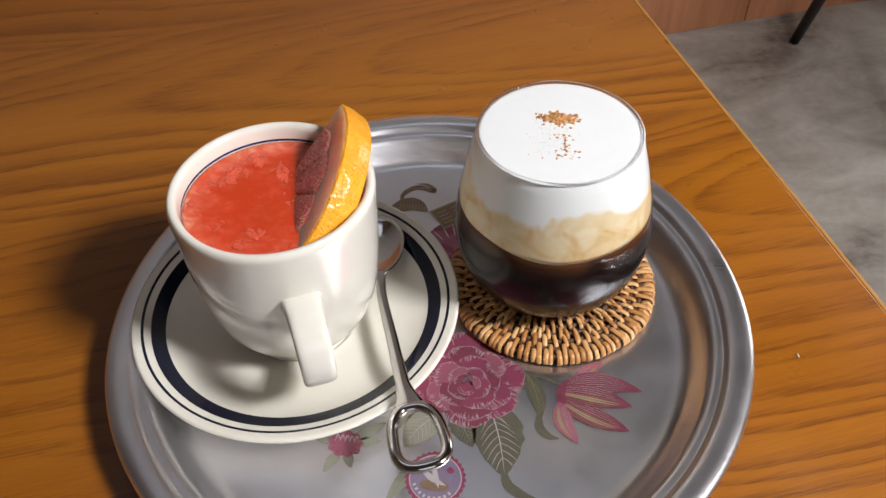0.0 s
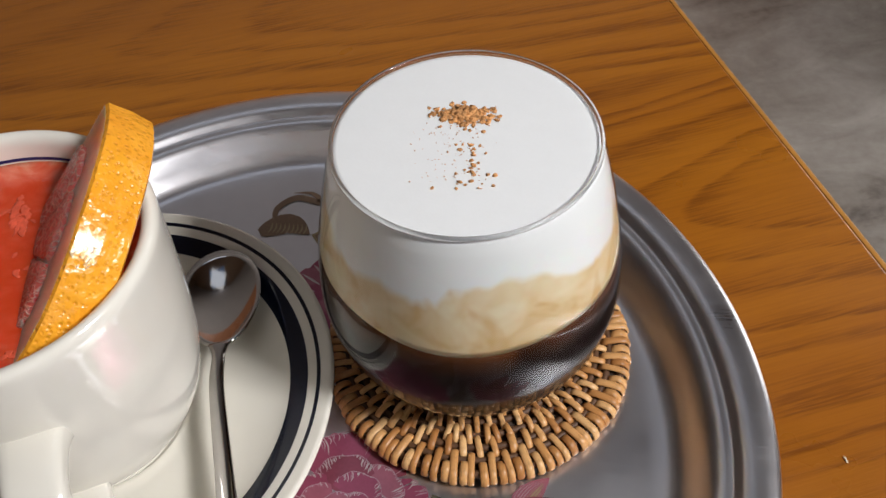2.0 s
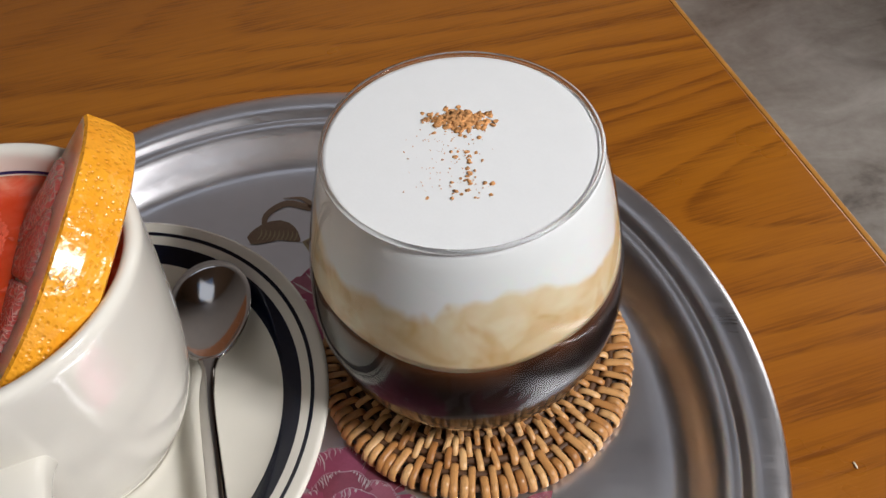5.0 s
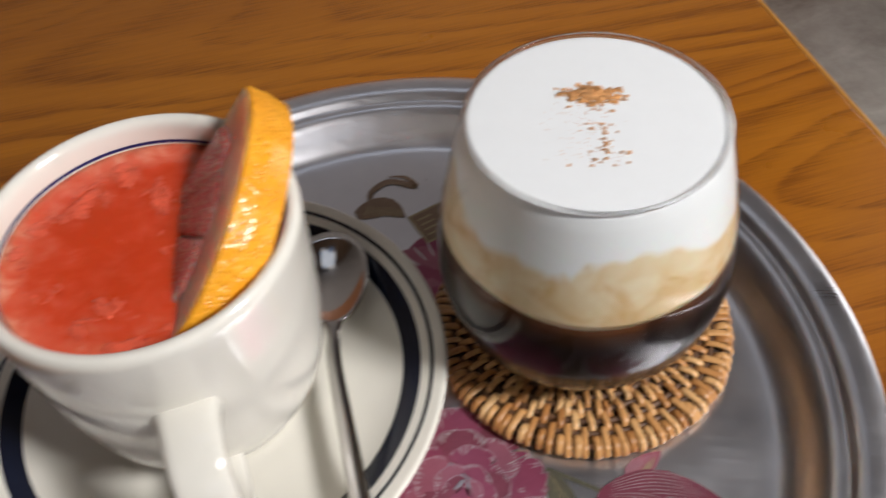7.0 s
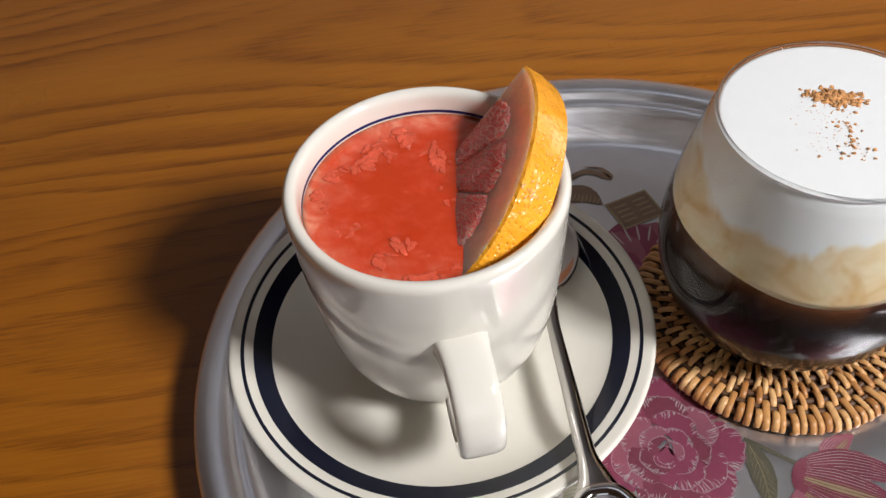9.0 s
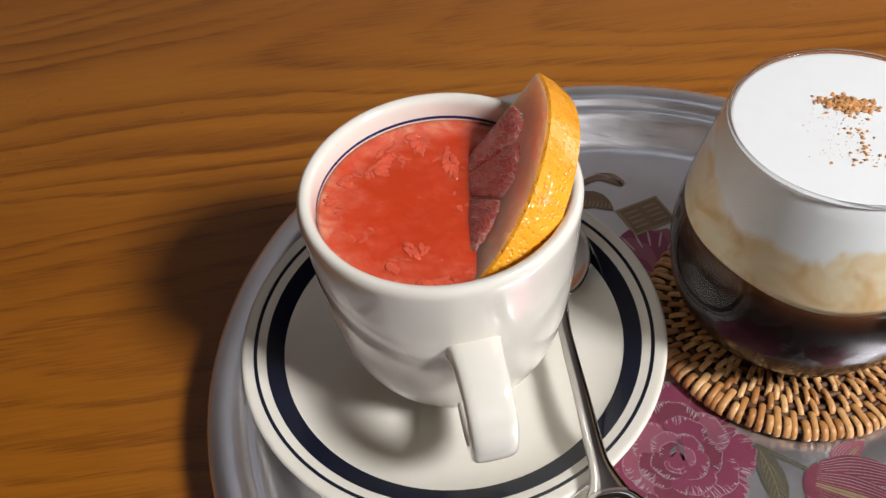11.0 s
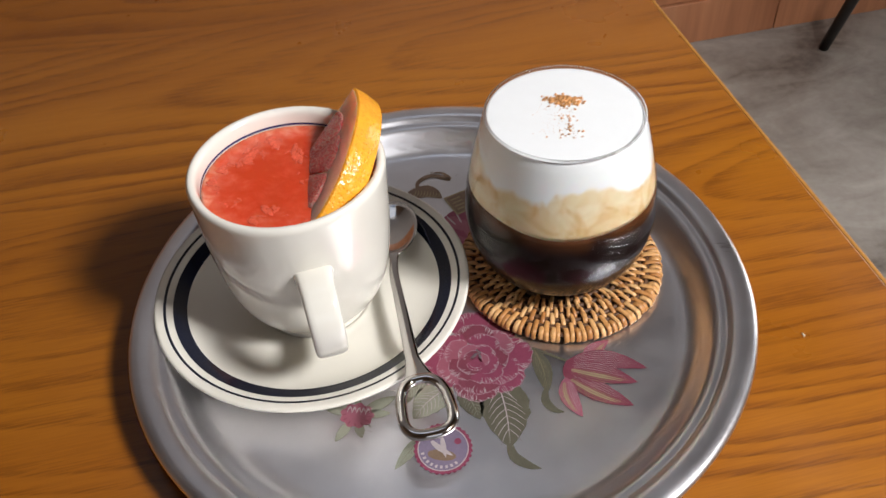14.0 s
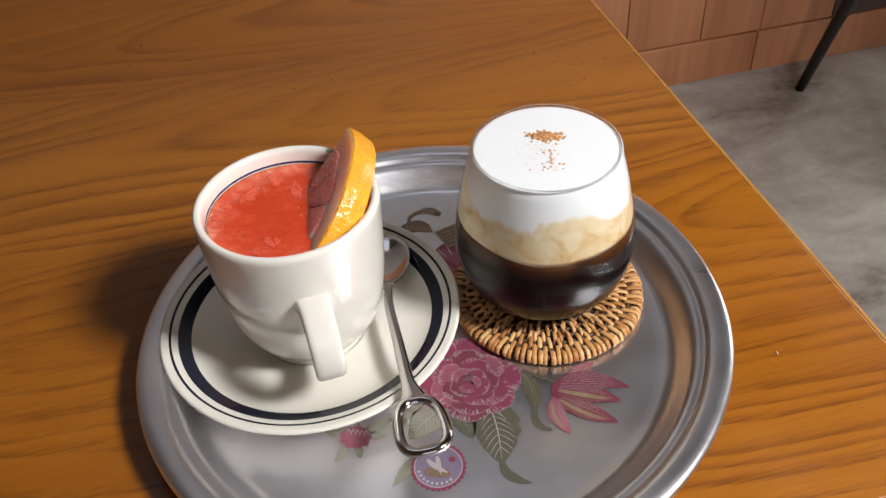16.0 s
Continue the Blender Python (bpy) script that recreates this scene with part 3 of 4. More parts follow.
    for n, (base, tip, wide, bow, mat, streak) in enumerate((((0.0765, -0.028), (0.0865, -0.0115), 0.0085, 0.002, PK, GD), ((0.066, -0.029), (0.1055, -0.0265), 0.0115, 0.004, CR, PL), ((0.0665, -0.035), (0.0995, -0.049), 0.0115, -0.001, CR, GD),
                                                            ((0.067, -0.037), (0.0765, -0.0585), 0.0090, -0.002, PK, GD), ((0.0655, -0.031), (0.101, -0.0355), 0.0120, 0.001, CR, GD))):
        bm = bmesh.new()
        h = z + 0.00006 + 0.00003 * n
        petal(bm, base, tip, wide, h, mat, bow=bow, rough=0.03)
        p, q = Vector(base), Vector(tip)
        way = q - p
        aside = Vector((-way.y, way.x)).normalized()
        for k in range(-4, 5):
            line = [p + way * u + aside * ((k * wide * 0.105) * math.sin(math.pi * (0.12 + 0.8 * u)) + bow * math.sin(math.pi * u)) for u in (0.12, 0.4, 0.65, 0.93 - 0.05 * abs(k))]
            stroke(bm, [(v.x, v.y) for v in line], wide * (0.085 if streak == GD and k in (-2, -1) else 0.016), h + 0.00001, streak if k < 1 else PL)
        part("petal", bm, mats, tulip, smooth=False)

    # small bud
    bm = bmesh.new()
    fill(bm, [(-0.0275 + (0.0078 + 0.0006 * math.sin(9 * t)) * math.cos(t), -0.0715 + (0.0066 + 0.0006 * math.sin(9 * t)) * math.sin(t)) for t in (2 * math.pi * k / 40 for k in range(40))], z + 0.00005, PK)
    for k in range(5):
        stroke(bm, [(-0.0325 + 0.0022 * k, -0.0705), (-0.0318 + 0.0022 * k, -0.0672), (-0.0305 + 0.0022 * k, -0.0698)], 0.0007, z + 0.00009, PL)
    for k in range(12):
        t = 2 * math.pi * k / 12
        stroke(bm, [(-0.0275 + 0.0050 * math.cos(t), -0.0715 + 0.0042 * math.sin(t)), (-0.0275 + 0.0074 * math.cos(t + 0.1), -0.0715 + 0.0062 * math.sin(t + 0.1))], 0.0006, z + 0.00009, CR)
    bud = part("printed_bud", bm, mats, ob, "printed small pink flower with faded leaves", smooth=False)
    for a, long, wide in ((38, 0.0215, 0.0062), (12, 0.0165, 0.0048), (172, 0.0170, 0.0044), (150, 0.0120, 0.0040), (248, 0.0165, 0.0050), (296, 0.0130, 0.0046), (95, 0.0110, 0.0030)):
        bm = bmesh.new()
        c, s = math.cos(radians(a)), math.sin(radians(a))
        petal(bm, (-0.028 + 0.004 * c, -0.0715 + 0.004 * s), (-0.028 + long * c, -0.0715 + long * s), wide, z, SG, rough=0.03)
        part("leaf", bm, mats, bud, smooth=False)

    # round badge with a bird shape; its lettering is too small to read
    bm = bmesh.new()
    bx, by = 0.0155, -0.0835
    fill(bm, [(bx + (0.0131 + 0.0004 * math.sin(30 * t)) * math.cos(t), by + (0.0131 + 0.0004 * math.sin(30 * t)) * math.sin(t)) for t in (2 * math.pi * k / 120 for k in range(120))], z + 0.0001, MG)
    fill(bm, [(bx + 0.0116 * math.cos(t), by + 0.0116 * math.sin(t)) for t in (2 * math.pi * k / 48 for k in range(48))], z + 0.00013, PL)
    fill(bm, [(bx + 0.0111 * math.cos(t), by + 0.0111 * math.sin(t)) for t in (2 * math.pi * k / 48 for k in range(48))], z + 0.00016, VI)
    fill(bm, [(bx + 0.0065 * math.cos(t), by - 0.0035 + 0.0028 * math.sin(t)) for t in (2 * math.pi * k / 32 for k in range(32))], z + 0.00019, BR)
    stroke(bm, [(bx - 0.006, by + 0.003), (bx - 0.001, by - 0.0005), (bx + 0.005, by - 0.003)], 0.0028, z + 0.00022, PL)
    stroke(bm, [(bx - 0.0015, by + 0.0055), (bx, by + 0.001), (bx + 0.002, by - 0.0045)], 0.0024, z + 0.00023, PL)
    fill(bm, [(bx + 0.006 + 0.0016 * math.cos(t), by + 0.0045 + 0.0016 * math.sin(t)) for t in (2 * math.pi * k / 20 for k in range(20))], z + 0.00022, MG)
    for k in range(9):
        a = radians(205 + 14 * k)
        stroke(bm, [(bx + 0.0088 * math.cos(a), by + 0.0088 * math.sin(a)), (bx + 0.0103 * math.cos(a), by + 0.0103 * math.sin(a))], 0.0011, z + 0.00022, PL, taper=False)
    part("printed_badge", bm, mats, ob, "printed round violet badge with a scalloped rim", smooth=False)

    # behind the saucer: a red bloom, a square seal and a curled bird
    bm = bmesh.new()
    for a in range(0, 360, 40):
        c, s = math.cos(radians(a)), math.sin(radians(a))
        fill(bm, [(0.008 + 0.013 * c + 0.012 * math.cos(t), 0.052 + 0.013 * s + (0.012 + 0.0008 * math.sin(9 * t)) * math.sin(t)) for t in (2 * math.pi * k / 28 for k in range(28))], z + 0.000003 * a / 40, MG if a % 80 else PK)
    for a in range(0, 360, 15):
        c, s = math.cos(radians(a)), math.sin(radians(a))
        stroke(bm, [(0.008 + 0.014 * c, 0.052 + 0.014 * s), (0.008 + 0.019 * c, 0.052 + 0.019 * s), (0.008 + 0.0235 * c, 0.052 + 0.0235 * s)], 0.0009, z + 0.00006, PL)
    part("printed_bloom", bm, mats, ob, "printed red bloom with pale streaks", smooth=False)
    bm = bmesh.new()
    turn = Matrix.Rotation(radians(38), 2)

    def at(x, y):
        p = turn @ Vector((x, y))
        return (p.x + 0.0005, p.y + 0.0835)

    fill(bm, [at(-0.0105, -0.0085), at(0.0105, -0.0085), at(0.0105, 0.0085), at(-0.0105, 0.0085)], z + 0.00008, GD)
    fill(bm, [at(-0.0095, -0.0075), at(0.0095, -0.0075), at(0.0095, 0.0075), at(-0.0095, 0.0075)], z + 0.00011, BR)
    for ox in (-0.0047, 0.0047):
        for oy in (-0.0045, -0.0015, 0.0015, 0.0045):
            stroke(bm, [at(ox - 0.0032, oy), at(ox + 0.0032, oy)], 0.0009, z + 0.00014, GD, taper=False)
    part("printed_seal", bm, mats, ob, "printed brown square seal", smooth=False)
    bm = bmesh.new()
    stroke(bm, [(-0.0345, 0.083), (-0.024, 0.089), (-0.014, 0.084)], 0.011, z, BR)
    stroke(bm, [(-0.029, 0.088), (-0.0305, 0.0965), (-0.0235, 0.1035), (-0.0125, 0.1015), (-0.0175, 0.1065), (-0.0255, 0.1062)], 0.0034, z + 0.00003, BR)
    for k in range(9):
        stroke(bm, [(-0.031 + 0.0018 * k, 0.0835), (-0.0302 + 0.0018 * k, 0.0862), (-0.0306 + 0.0018 * k, 0.089)], 0.0007, z + 0.00006, GD)
    part("printed_bird", bm, mats, ob, "printed brown curled bird shape", smooth=False)
    return ob


tray()
FLOOR = T + 0.0008            # the tray's inner floor

# ---------------------------------------------------------------- saucer, cup, tea, slice, spoon
SX, SY = -0.0655, -0.0045


def saucer():
    ob = thing("saucer", pose(SX, SY, FLOOR), "ivory china saucer with a navy band and a thin navy line", "saucer")
    profile = [(0, 0.0062), (0.020, 0.0060), (0.0285, 0.0058), (0.0300, 0.0062), (0.036, 0.0066), (0.046, 0.0072), (0.055, 0.0085), (0.062, 0.0106), (0.068, 0.0135), (0.074, 0.0160), (0.078, 0.0172), (0.0797, 0.0175), (0.0806, 0.0169), (0.0806, 0.0158),
               (0.0795, 0.0146), (0.074, 0.0118), (0.066, 0.0078), (0.056, 0.0040), (0.0495, 0.0022), (0.0480, 0.0002), (0.0455, 0.0), (0.0445, 0.0018), (0.020, 0.0024), (0, 0.0024)]
    line = [(p.x, p.y) for p in smooth_line([(r, z, 0) for r, z in profile], 3)]
    part("body", lathe([(max(r, 0), z) for r, z in line], 128), SAUCER, ob)
    top = line[:[r for r, z in line].index(max(r for r, z in line))]

    def painted(name, r0, r1, material, label):
        """A ring of glaze lying on the upper side."""
        ring = [(r, float(np.interp(r, [p[0] for p in top], [p[1] for p in top])) + 0.00012) for r in np.linspace(r0, r1, 6)]
        part(name, lathe(ring, 128, lambda a, n: 0.00002 * math.sin(9 * a)), material, ob, label)

    painted("band", 0.0652, 0.0716, NAVY, "wide navy band")
    painted("line", 0.0748, 0.0761, NAVY, "thin navy line")
    return ob


saucer()
CUPX, CUPY, CUPZ = -0.0640, -0.0075, FLOOR + 0.0064
LIQUID = 0.0812


def cup():
    ob = thing("cup", pose(CUPX, CUPY, CUPZ), "thick ivory china cup with a strap handle standing on its saucer", "cup")
    profile = [(0, 0.0022), (0.0225, 0.0022), (0.0238, 0.0002), (0.0262, 0.0), (0.0272, 0.0012), (0.0274, 0.0040), (0.0290, 0.0066), (0.0325, 0.0105), (0.0362, 0.0165), (0.0392, 0.0245), (0.0412, 0.034), (0.0426, 0.045), (0.0435, 0.056), (0.0441, 0.068), (0.0445, 0.079), (0.0448, 0.0855), (0.0447, 0.0885), (0.0437, 0.0902), (0.0423, 0.0905), (0.0408, 0.0896),
               (0.0400, 0.0875), (0.0396, 0.083), (0.0392, 0.075), (0.0385, 0.055), (0.0368, 0.035), (0.033, 0.0185), (0.024, 0.0095), (0.010, 0.0075), (0, 0.0073)]
    line = [(max(p.x, 0), p.y) for p in smooth_line([(r, z, 0) for r, z in profile], 4)]
    part("body", lathe(line, 128), CUP, ob)
    part("line", lathe([(0.03945, 0.0824), (0.0395, 0.0829), (0.03955, 0.0835)], 128), BLUE_LINE, ob, "thin blue line inside the rim")
    # strap handle
    a = radians(-63.5)
    out, side = Vector((math.cos(a), math.sin(a), 0)), Vector((-math.sin(a), math.cos(a), 0))
    path = [out * r + Vector((0, 0, z - 0.0012)) for r, z in ((0.0405, 0.0610), (0.0480, 0.0628), (0.0580, 0.0622), (0.0645, 0.0570), (0.0668, 0.0490), (0.0655, 0.0395), (0.0600, 0.0310), (0.0500, 0.0240), (0.0375, 0.0215))]
    bm = sweep(bmesh.new(), smooth_line(path, 6), lambda u: (0.0074 + 0.0022 * max(0, 1 - 2 * u) ** 4 - 0.0012 * max(0, 2 * u - 1) ** 2, 0.0036 + 0.0014 * max(0, 1 - 2 * u) ** 4), side, ring=24, power=4.0)
    part("handle", bm, CUP, ob)
    return ob


cup()


def tea():
    ob = thing("grapefruit_tea", pose(CUPX, CUPY, CUPZ), "red grapefruit tea with floating pulp filling the cup", "drink")
    def surface(a, n):
        return 0.0002 * math.sin(3 * a + n) if n > 7 else 0.0
    profile = [(0, 0.0085), (0.010, 0.0088), (0.0232, 0.0106), (0.0322, 0.0196), (0.0360, 0.036), (0.0378, 0.056), (0.0386, 0.075), (0.0394, LIQUID + 0.0007), (0.0384, LIQUID), (0.035, LIQUID - 0.0002), (0.028, LIQUID), (0.02, LIQUID), (0.012, LIQUID), (0.005, LIQUID), (0, LIQUID)]
    part("liquid", lathe(profile, 96, surface), JUICE, ob)
    # pulp sacs afloat
    rng = random.Random(11)
    bm = bmesh.new()
    for n in range(64):
        a, r = rng.uniform(0, 2 * math.pi), 0.0355 * rng.random() ** 0.4
        if r < 0.018 and rng.random() < 0.6:
            continue
        x, y = r * math.cos(a), r * math.sin(a)
        if x > 0.014 and y > -0.02:
            continue
        lean = rng.uniform(0, 6.28)
        for k in range(rng.randint(3, 7)):
            turn, long, fat = lean + rng.gauss(0, 0.5), rng.uniform(0.0012, 0.0028), rng.uniform(0.0004, 0.0010)
            ox, oy = x + rng.gauss(0, 0.0015), y + rng.gauss(0, 0.0015)
            if math.hypot(ox, oy) > 0.0365:
                continue
            bend = rng.uniform(-0.6, 0.6) * long
            line = []
            for s in range(6):
                u = s / 5 * 2 - 1
                q = Matrix.Rotation(turn, 2) @ Vector((u * long, bend * (1 - u * u)))
                line.append(Vector((ox + q.x, oy + q.y, LIQUID - 0.00006 + 0.0001 * (1 - u * u))))
            sweep(bm, line, lambda u, f=fat: (f * (0.2 + math.sin(math.pi * min(0.96, max(0.04, u ** 0.7)))), 0.03 * f * (0.3 + math.sin(math.pi * u))), (-math.sin(turn), math.cos(turn), 0), ring=8, power=2)
    pulp = part("pulp", bm, PULP, ob, "pale pink pulp sacs")
    tagged(pulp, kind="stuff")
    return ob


tea()


def slice_of_grapefruit():
    tip, low = Vector((-0.0390, 0.0345, 0.8497)), Vector((-0.0545, -0.0428, 0.8218))
    n = Vector((-0.70, -0.18, 0.69)).normalized()
    c = (low - tip)
    c = (c - n * c.dot(n)).normalized()
    s = n.cross(c)
    if s.x < 0:
        s = -s
    radius, half = 0.0525, (low - tip).length / 2
    centre = (low + tip) / 2 - s * math.sqrt(radius ** 2 - half ** 2)
    frame_m = Matrix((( -c.x, s.x, n.x, centre.x), (-c.y, s.y, n.y, centre.y), (-c.z, s.z, n.z, centre.z), (0, 0, 0, 1)))
    ob = thing("grapefruit_slice", frame_m, "thick half slice of pink grapefruit leaning on the cup's rim", "fruit slice")
    start = math.asin(math.sqrt(radius ** 2 - half ** 2) / radius)
    end = math.pi - start - 0.12
    thick, steps = 0.0138, 120

    # skin and pith are one body, so that light passes through it
    bm = bmesh.new()
    loops = []
    for k in range(steps + 1):
        a = start + (end - start) * k / steps
        g = 0.0006
        prof = [(0.003, -thick), (0.003, 0.0), (radius - 0.0012, 0.0), (radius - 0.0002, -g), (radius + 0.0003, -0.5 * thick), (radius - 0.0002, g - thick), (radius - 0.0012, -thick)]
        loops.append([bm.verts.new((r * math.cos(a), r * math.sin(a), z + 0.0004 * math.sin(5 * a + 1) * (r / radius))) for r, z in prof])
    for low_, high_ in zip(loops, loops[1:]):
        for k in range(7):
            f = bm.faces.new((low_[k], low_[(k + 1) % 7], high_[(k + 1) % 7], high_[k]))
            f.material_index = 1 if 2 <= k <= 5 else 0
    bm.faces.new(loops[0][::-1]), bm.faces.new(loops[-1])
    peel = part("peel", bm, [PITH, RIND], ob, "bright orange pitted rind with pale peach pith", smooth=False)
    # a pale scuff across the skin
    rng = random.Random(3)
    bm = bmesh.new()
    for k in range(14):
        a0, z0 = 1.62 + rng.gauss(0, 0.03), -0.0042 + rng.gauss(0, 0.0022)
        da, dz = rng.uniform(0.012, 0.035) * rng.choice((-1, 1)), rng.uniform(-0.0012, 0.0012)
        pts = [Vector(((radius + 0.00032) * math.cos(a0 + da * u), (radius + 0.00032) * math.sin(a0 + da * u), z0 + dz * u)) for u in (0, 0.25, 0.5, 0.75, 1)]
        sweep(bm, pts, lambda u: (0.00016 * math.sin(math.pi * (0.1 + 0.8 * u)) + 0.00003, 0.00006), (0, 0, 1), ring=6, power=2)
    part("scuff", bm, SCUFF, peel, "pale scuff on the skin")
    # segments of flesh, parted by thin membranes
    edges = [start + (end - start) * u for u in (0.02, 0.30, 0.62, 0.97)]
    for a0, a1 in zip(edges, edges[1:]):
        bm = bmesh.new()
        gap = 0.012
        outline = [((0.006 + 0.004 * j) * math.cos(a0 + gap), (0.006 + 0.004 * j) * math.sin(a0 + gap)) for j in range(7)]
        for j in range(15):
            u = j / 14
            a = a0 + gap + (a1 - a0 - 2 * gap) * u
            r = radius - 0.0118 - 0.0026 * abs(2 * u - 1) ** 4 + 0.0005 * math.sin(2.3 * j + 9 * a0) + 0.0003 * math.sin(5.7 * j)
            outline.append((r * math.cos(a), r * math.sin(a)))
        outline += [((0.006 + 0.004 * j) * math.cos(a1 - gap), (0.006 + 0.004 * j) * math.sin(a1 - gap)) for j in range(6, -1, -1)]
        count = len(outline)
        mid = Vector((sum(x for x, y in outline) / count, sum(y for x, y in outline) / count))
        rings = []
        for shrink, z in ((1.0, -0.002), (1.0, 0.0005), (0.93, 0.0010), (0.55, 0.0011)):
            rings.append([bm.verts.new((mid.x + (x - mid.x) * shrink, mid.y + (y - mid.y) * shrink, z)) for x, y in outline])
        for low_, high_ in zip(rings, rings[1:]):
            for j in range(count):
                bm.faces.new((low_[j], low_[(j + 1) % count], high_[(j + 1) % count], high_[j]))
        bm.faces.new(rings[-1])
        part("segment", bm, FLESH, ob, "wet pink grapefruit flesh")
    return ob


slice_of_grapefruit()


def spoon():
    ob = thing("teaspoon", pose(0, 0, FLOOR), "polished steel teaspoon with an open loop handle on the saucer", "spoon")
    # bowl
    bm = bmesh.new()
    middle, ahead = Vector((-0.0328, 0.0372, 0.0190)), Vector((-0.27, 0.96, -0.04)).normalized()
    side = Vector((ahead.y, -ahead.x, 0)).normalized()
    up = side.cross(ahead)
    rings = []
    for top in (True, False):
        for k in range(0, 9):
            f = (k / 8) if top else (8 - k) / 8
            ring = []
            for j in range(40):
                a = 2 * math.pi * j / 40
                egg = 1 + 0.12 * math.cos(a)
                p = middle + ahead * (0.0222 * f * math.cos(a)) + side * (0.0142 * f * math.sin(a) * egg)
                p = p + up * (0.0052 * (f * f - 1) + (0.0 if top else -0.0009))
                ring.append(bm.verts.new(p))
            rings.append(ring)
    for low, high in zip(rings, rings[1:]):
        for j in range(40):
            bm.faces.new((low[j], low[(j + 1) % 40], high[(j + 1) % 40], high[j]))
    bmesh.ops.remove_doubles(bm, verts=bm.verts, dist=0.00002)
    part("bowl", bm, STEEL, ob)
    # handle
    line = smooth_line([(-0.0272, 0.0168, 0.0192), (-0.0254, 0.0105, 0.0198), (-0.0225, -0.0010, 0.0200), (-0.0125, -0.0270, 0.0202), (-0.0045, -0.0480, 0.0206), (0.0005, -0.0590, 0.0212), (0.0022, -0.0632, 0.0214)], 6)
    def size(u):
        return (0.0022 + 0.0016 * max(0, 0.14 - u) / 0.14 + 0.0028 * max(0.0, u - 0.12) ** 1.4 + 0.0046 * max(0, u - 0.70) / 0.30, 0.0013 + 0.0005 * u)
    part("handle", sweep(bmesh.new(), line, size, (0.94, 0.34, 0), ring=14, power=2.4), STEEL, ob)
    # open loop, squarish
    ahead = Vector((0.36, -0.93, 0.03)).normalized()
    side = Vector((0.93, 0.36, 0)).normalized()
    centre = Vector((0.0076, -0.0762, 0.0219))
    loop = []
    for k in range(40):
        a = 2 * math.pi * k / 40
        c, s = math.cos(a), math.sin(a)
        long = math.copysign(abs(c) ** 0.72, c) * 0.0152
        wide = math.copysign(abs(s) ** 0.72, s) * (0.0108 + 0.0018 * c)
        loop.append(centre + ahead * long + side * wide)
    part("loop", sweep(bmesh.new(), loop, (0.0021, 0.0026), (0, 0, 1), closed=True, ring=12, power=2.2), STEEL, ob)
    return ob


spoon()

# ---------------------------------------------------------------- coaster, glass, drink
KX, KY = 0.0588, 0.0362
GX, GY, GZ = 0.0568, 0.0372, FLOOR + 0.0078


def tumbler():
    ob = thing("tumbler", pose(GX, GY, GZ), "rounded clear glass tumbler standing on the rattan coaster", "glass")
    outer = [(0, 0.0012), (0.022, 0.0008), (0.0265, 0.0), (0.0295, 0.0012), (0.0345, 0.0052), (0.0405, 0.0125), (0.0448, 0.0215), (0.0470, 0.0315), (0.0475, 0.0400), (0.0464, 0.0520), (0.0443, 0.0640), (0.0415, 0.0770), (0.0388, 0.0875), (0.0371, 0.0932), (0.0366, 0.0938)]
    line = [(max(p.x, 0), p.y) for p in smooth_line([(r, z, 0) for r, z in outer], 4)]
    upper = [(r, z) for r, z in line if z > 0.0106]
    wall = part("wall", lathe([p for p in upper if p[1] < 0.0931], 128), WALL_GLASS, ob, "thin clear glass wall")
    if wall.data.polygons[0].normal.dot(wall.data.polygons[0].center) < 0:
        wall.data.flip_normals()
    rim = [(0.03665 + 0.00062 * math.cos(t), 0.0936 + 0.0007 * math.sin(t)) for t in (2 * math.pi * k / 10 for k in range(10))]
    part("rim", lathe(rim, 128, closed=True), GLASS, ob, "rounded glass rim")
    lower = [(r, z) for r, z in line if z <= 0.0106]
    part("base", lathe(lower + [(0.0372, 0.0106), (0.030, 0.0101), (0, 0.0100)], 128), GLASS, ob, "thick clear glass base")
    return line[4:]


OUTER = tumbler()


def inner_radius(z):
    """Where the drink ends inside the wall."""
    rising = [p for p in OUTER if p[1] > 0.001]
    return float(np.interp(z, [p[1] for p in rising], [p[0] for p in rising])) - float(np.interp(z, [0.02, 0.088, 0.093], [0.0004, 0.0006, 0.0011]))


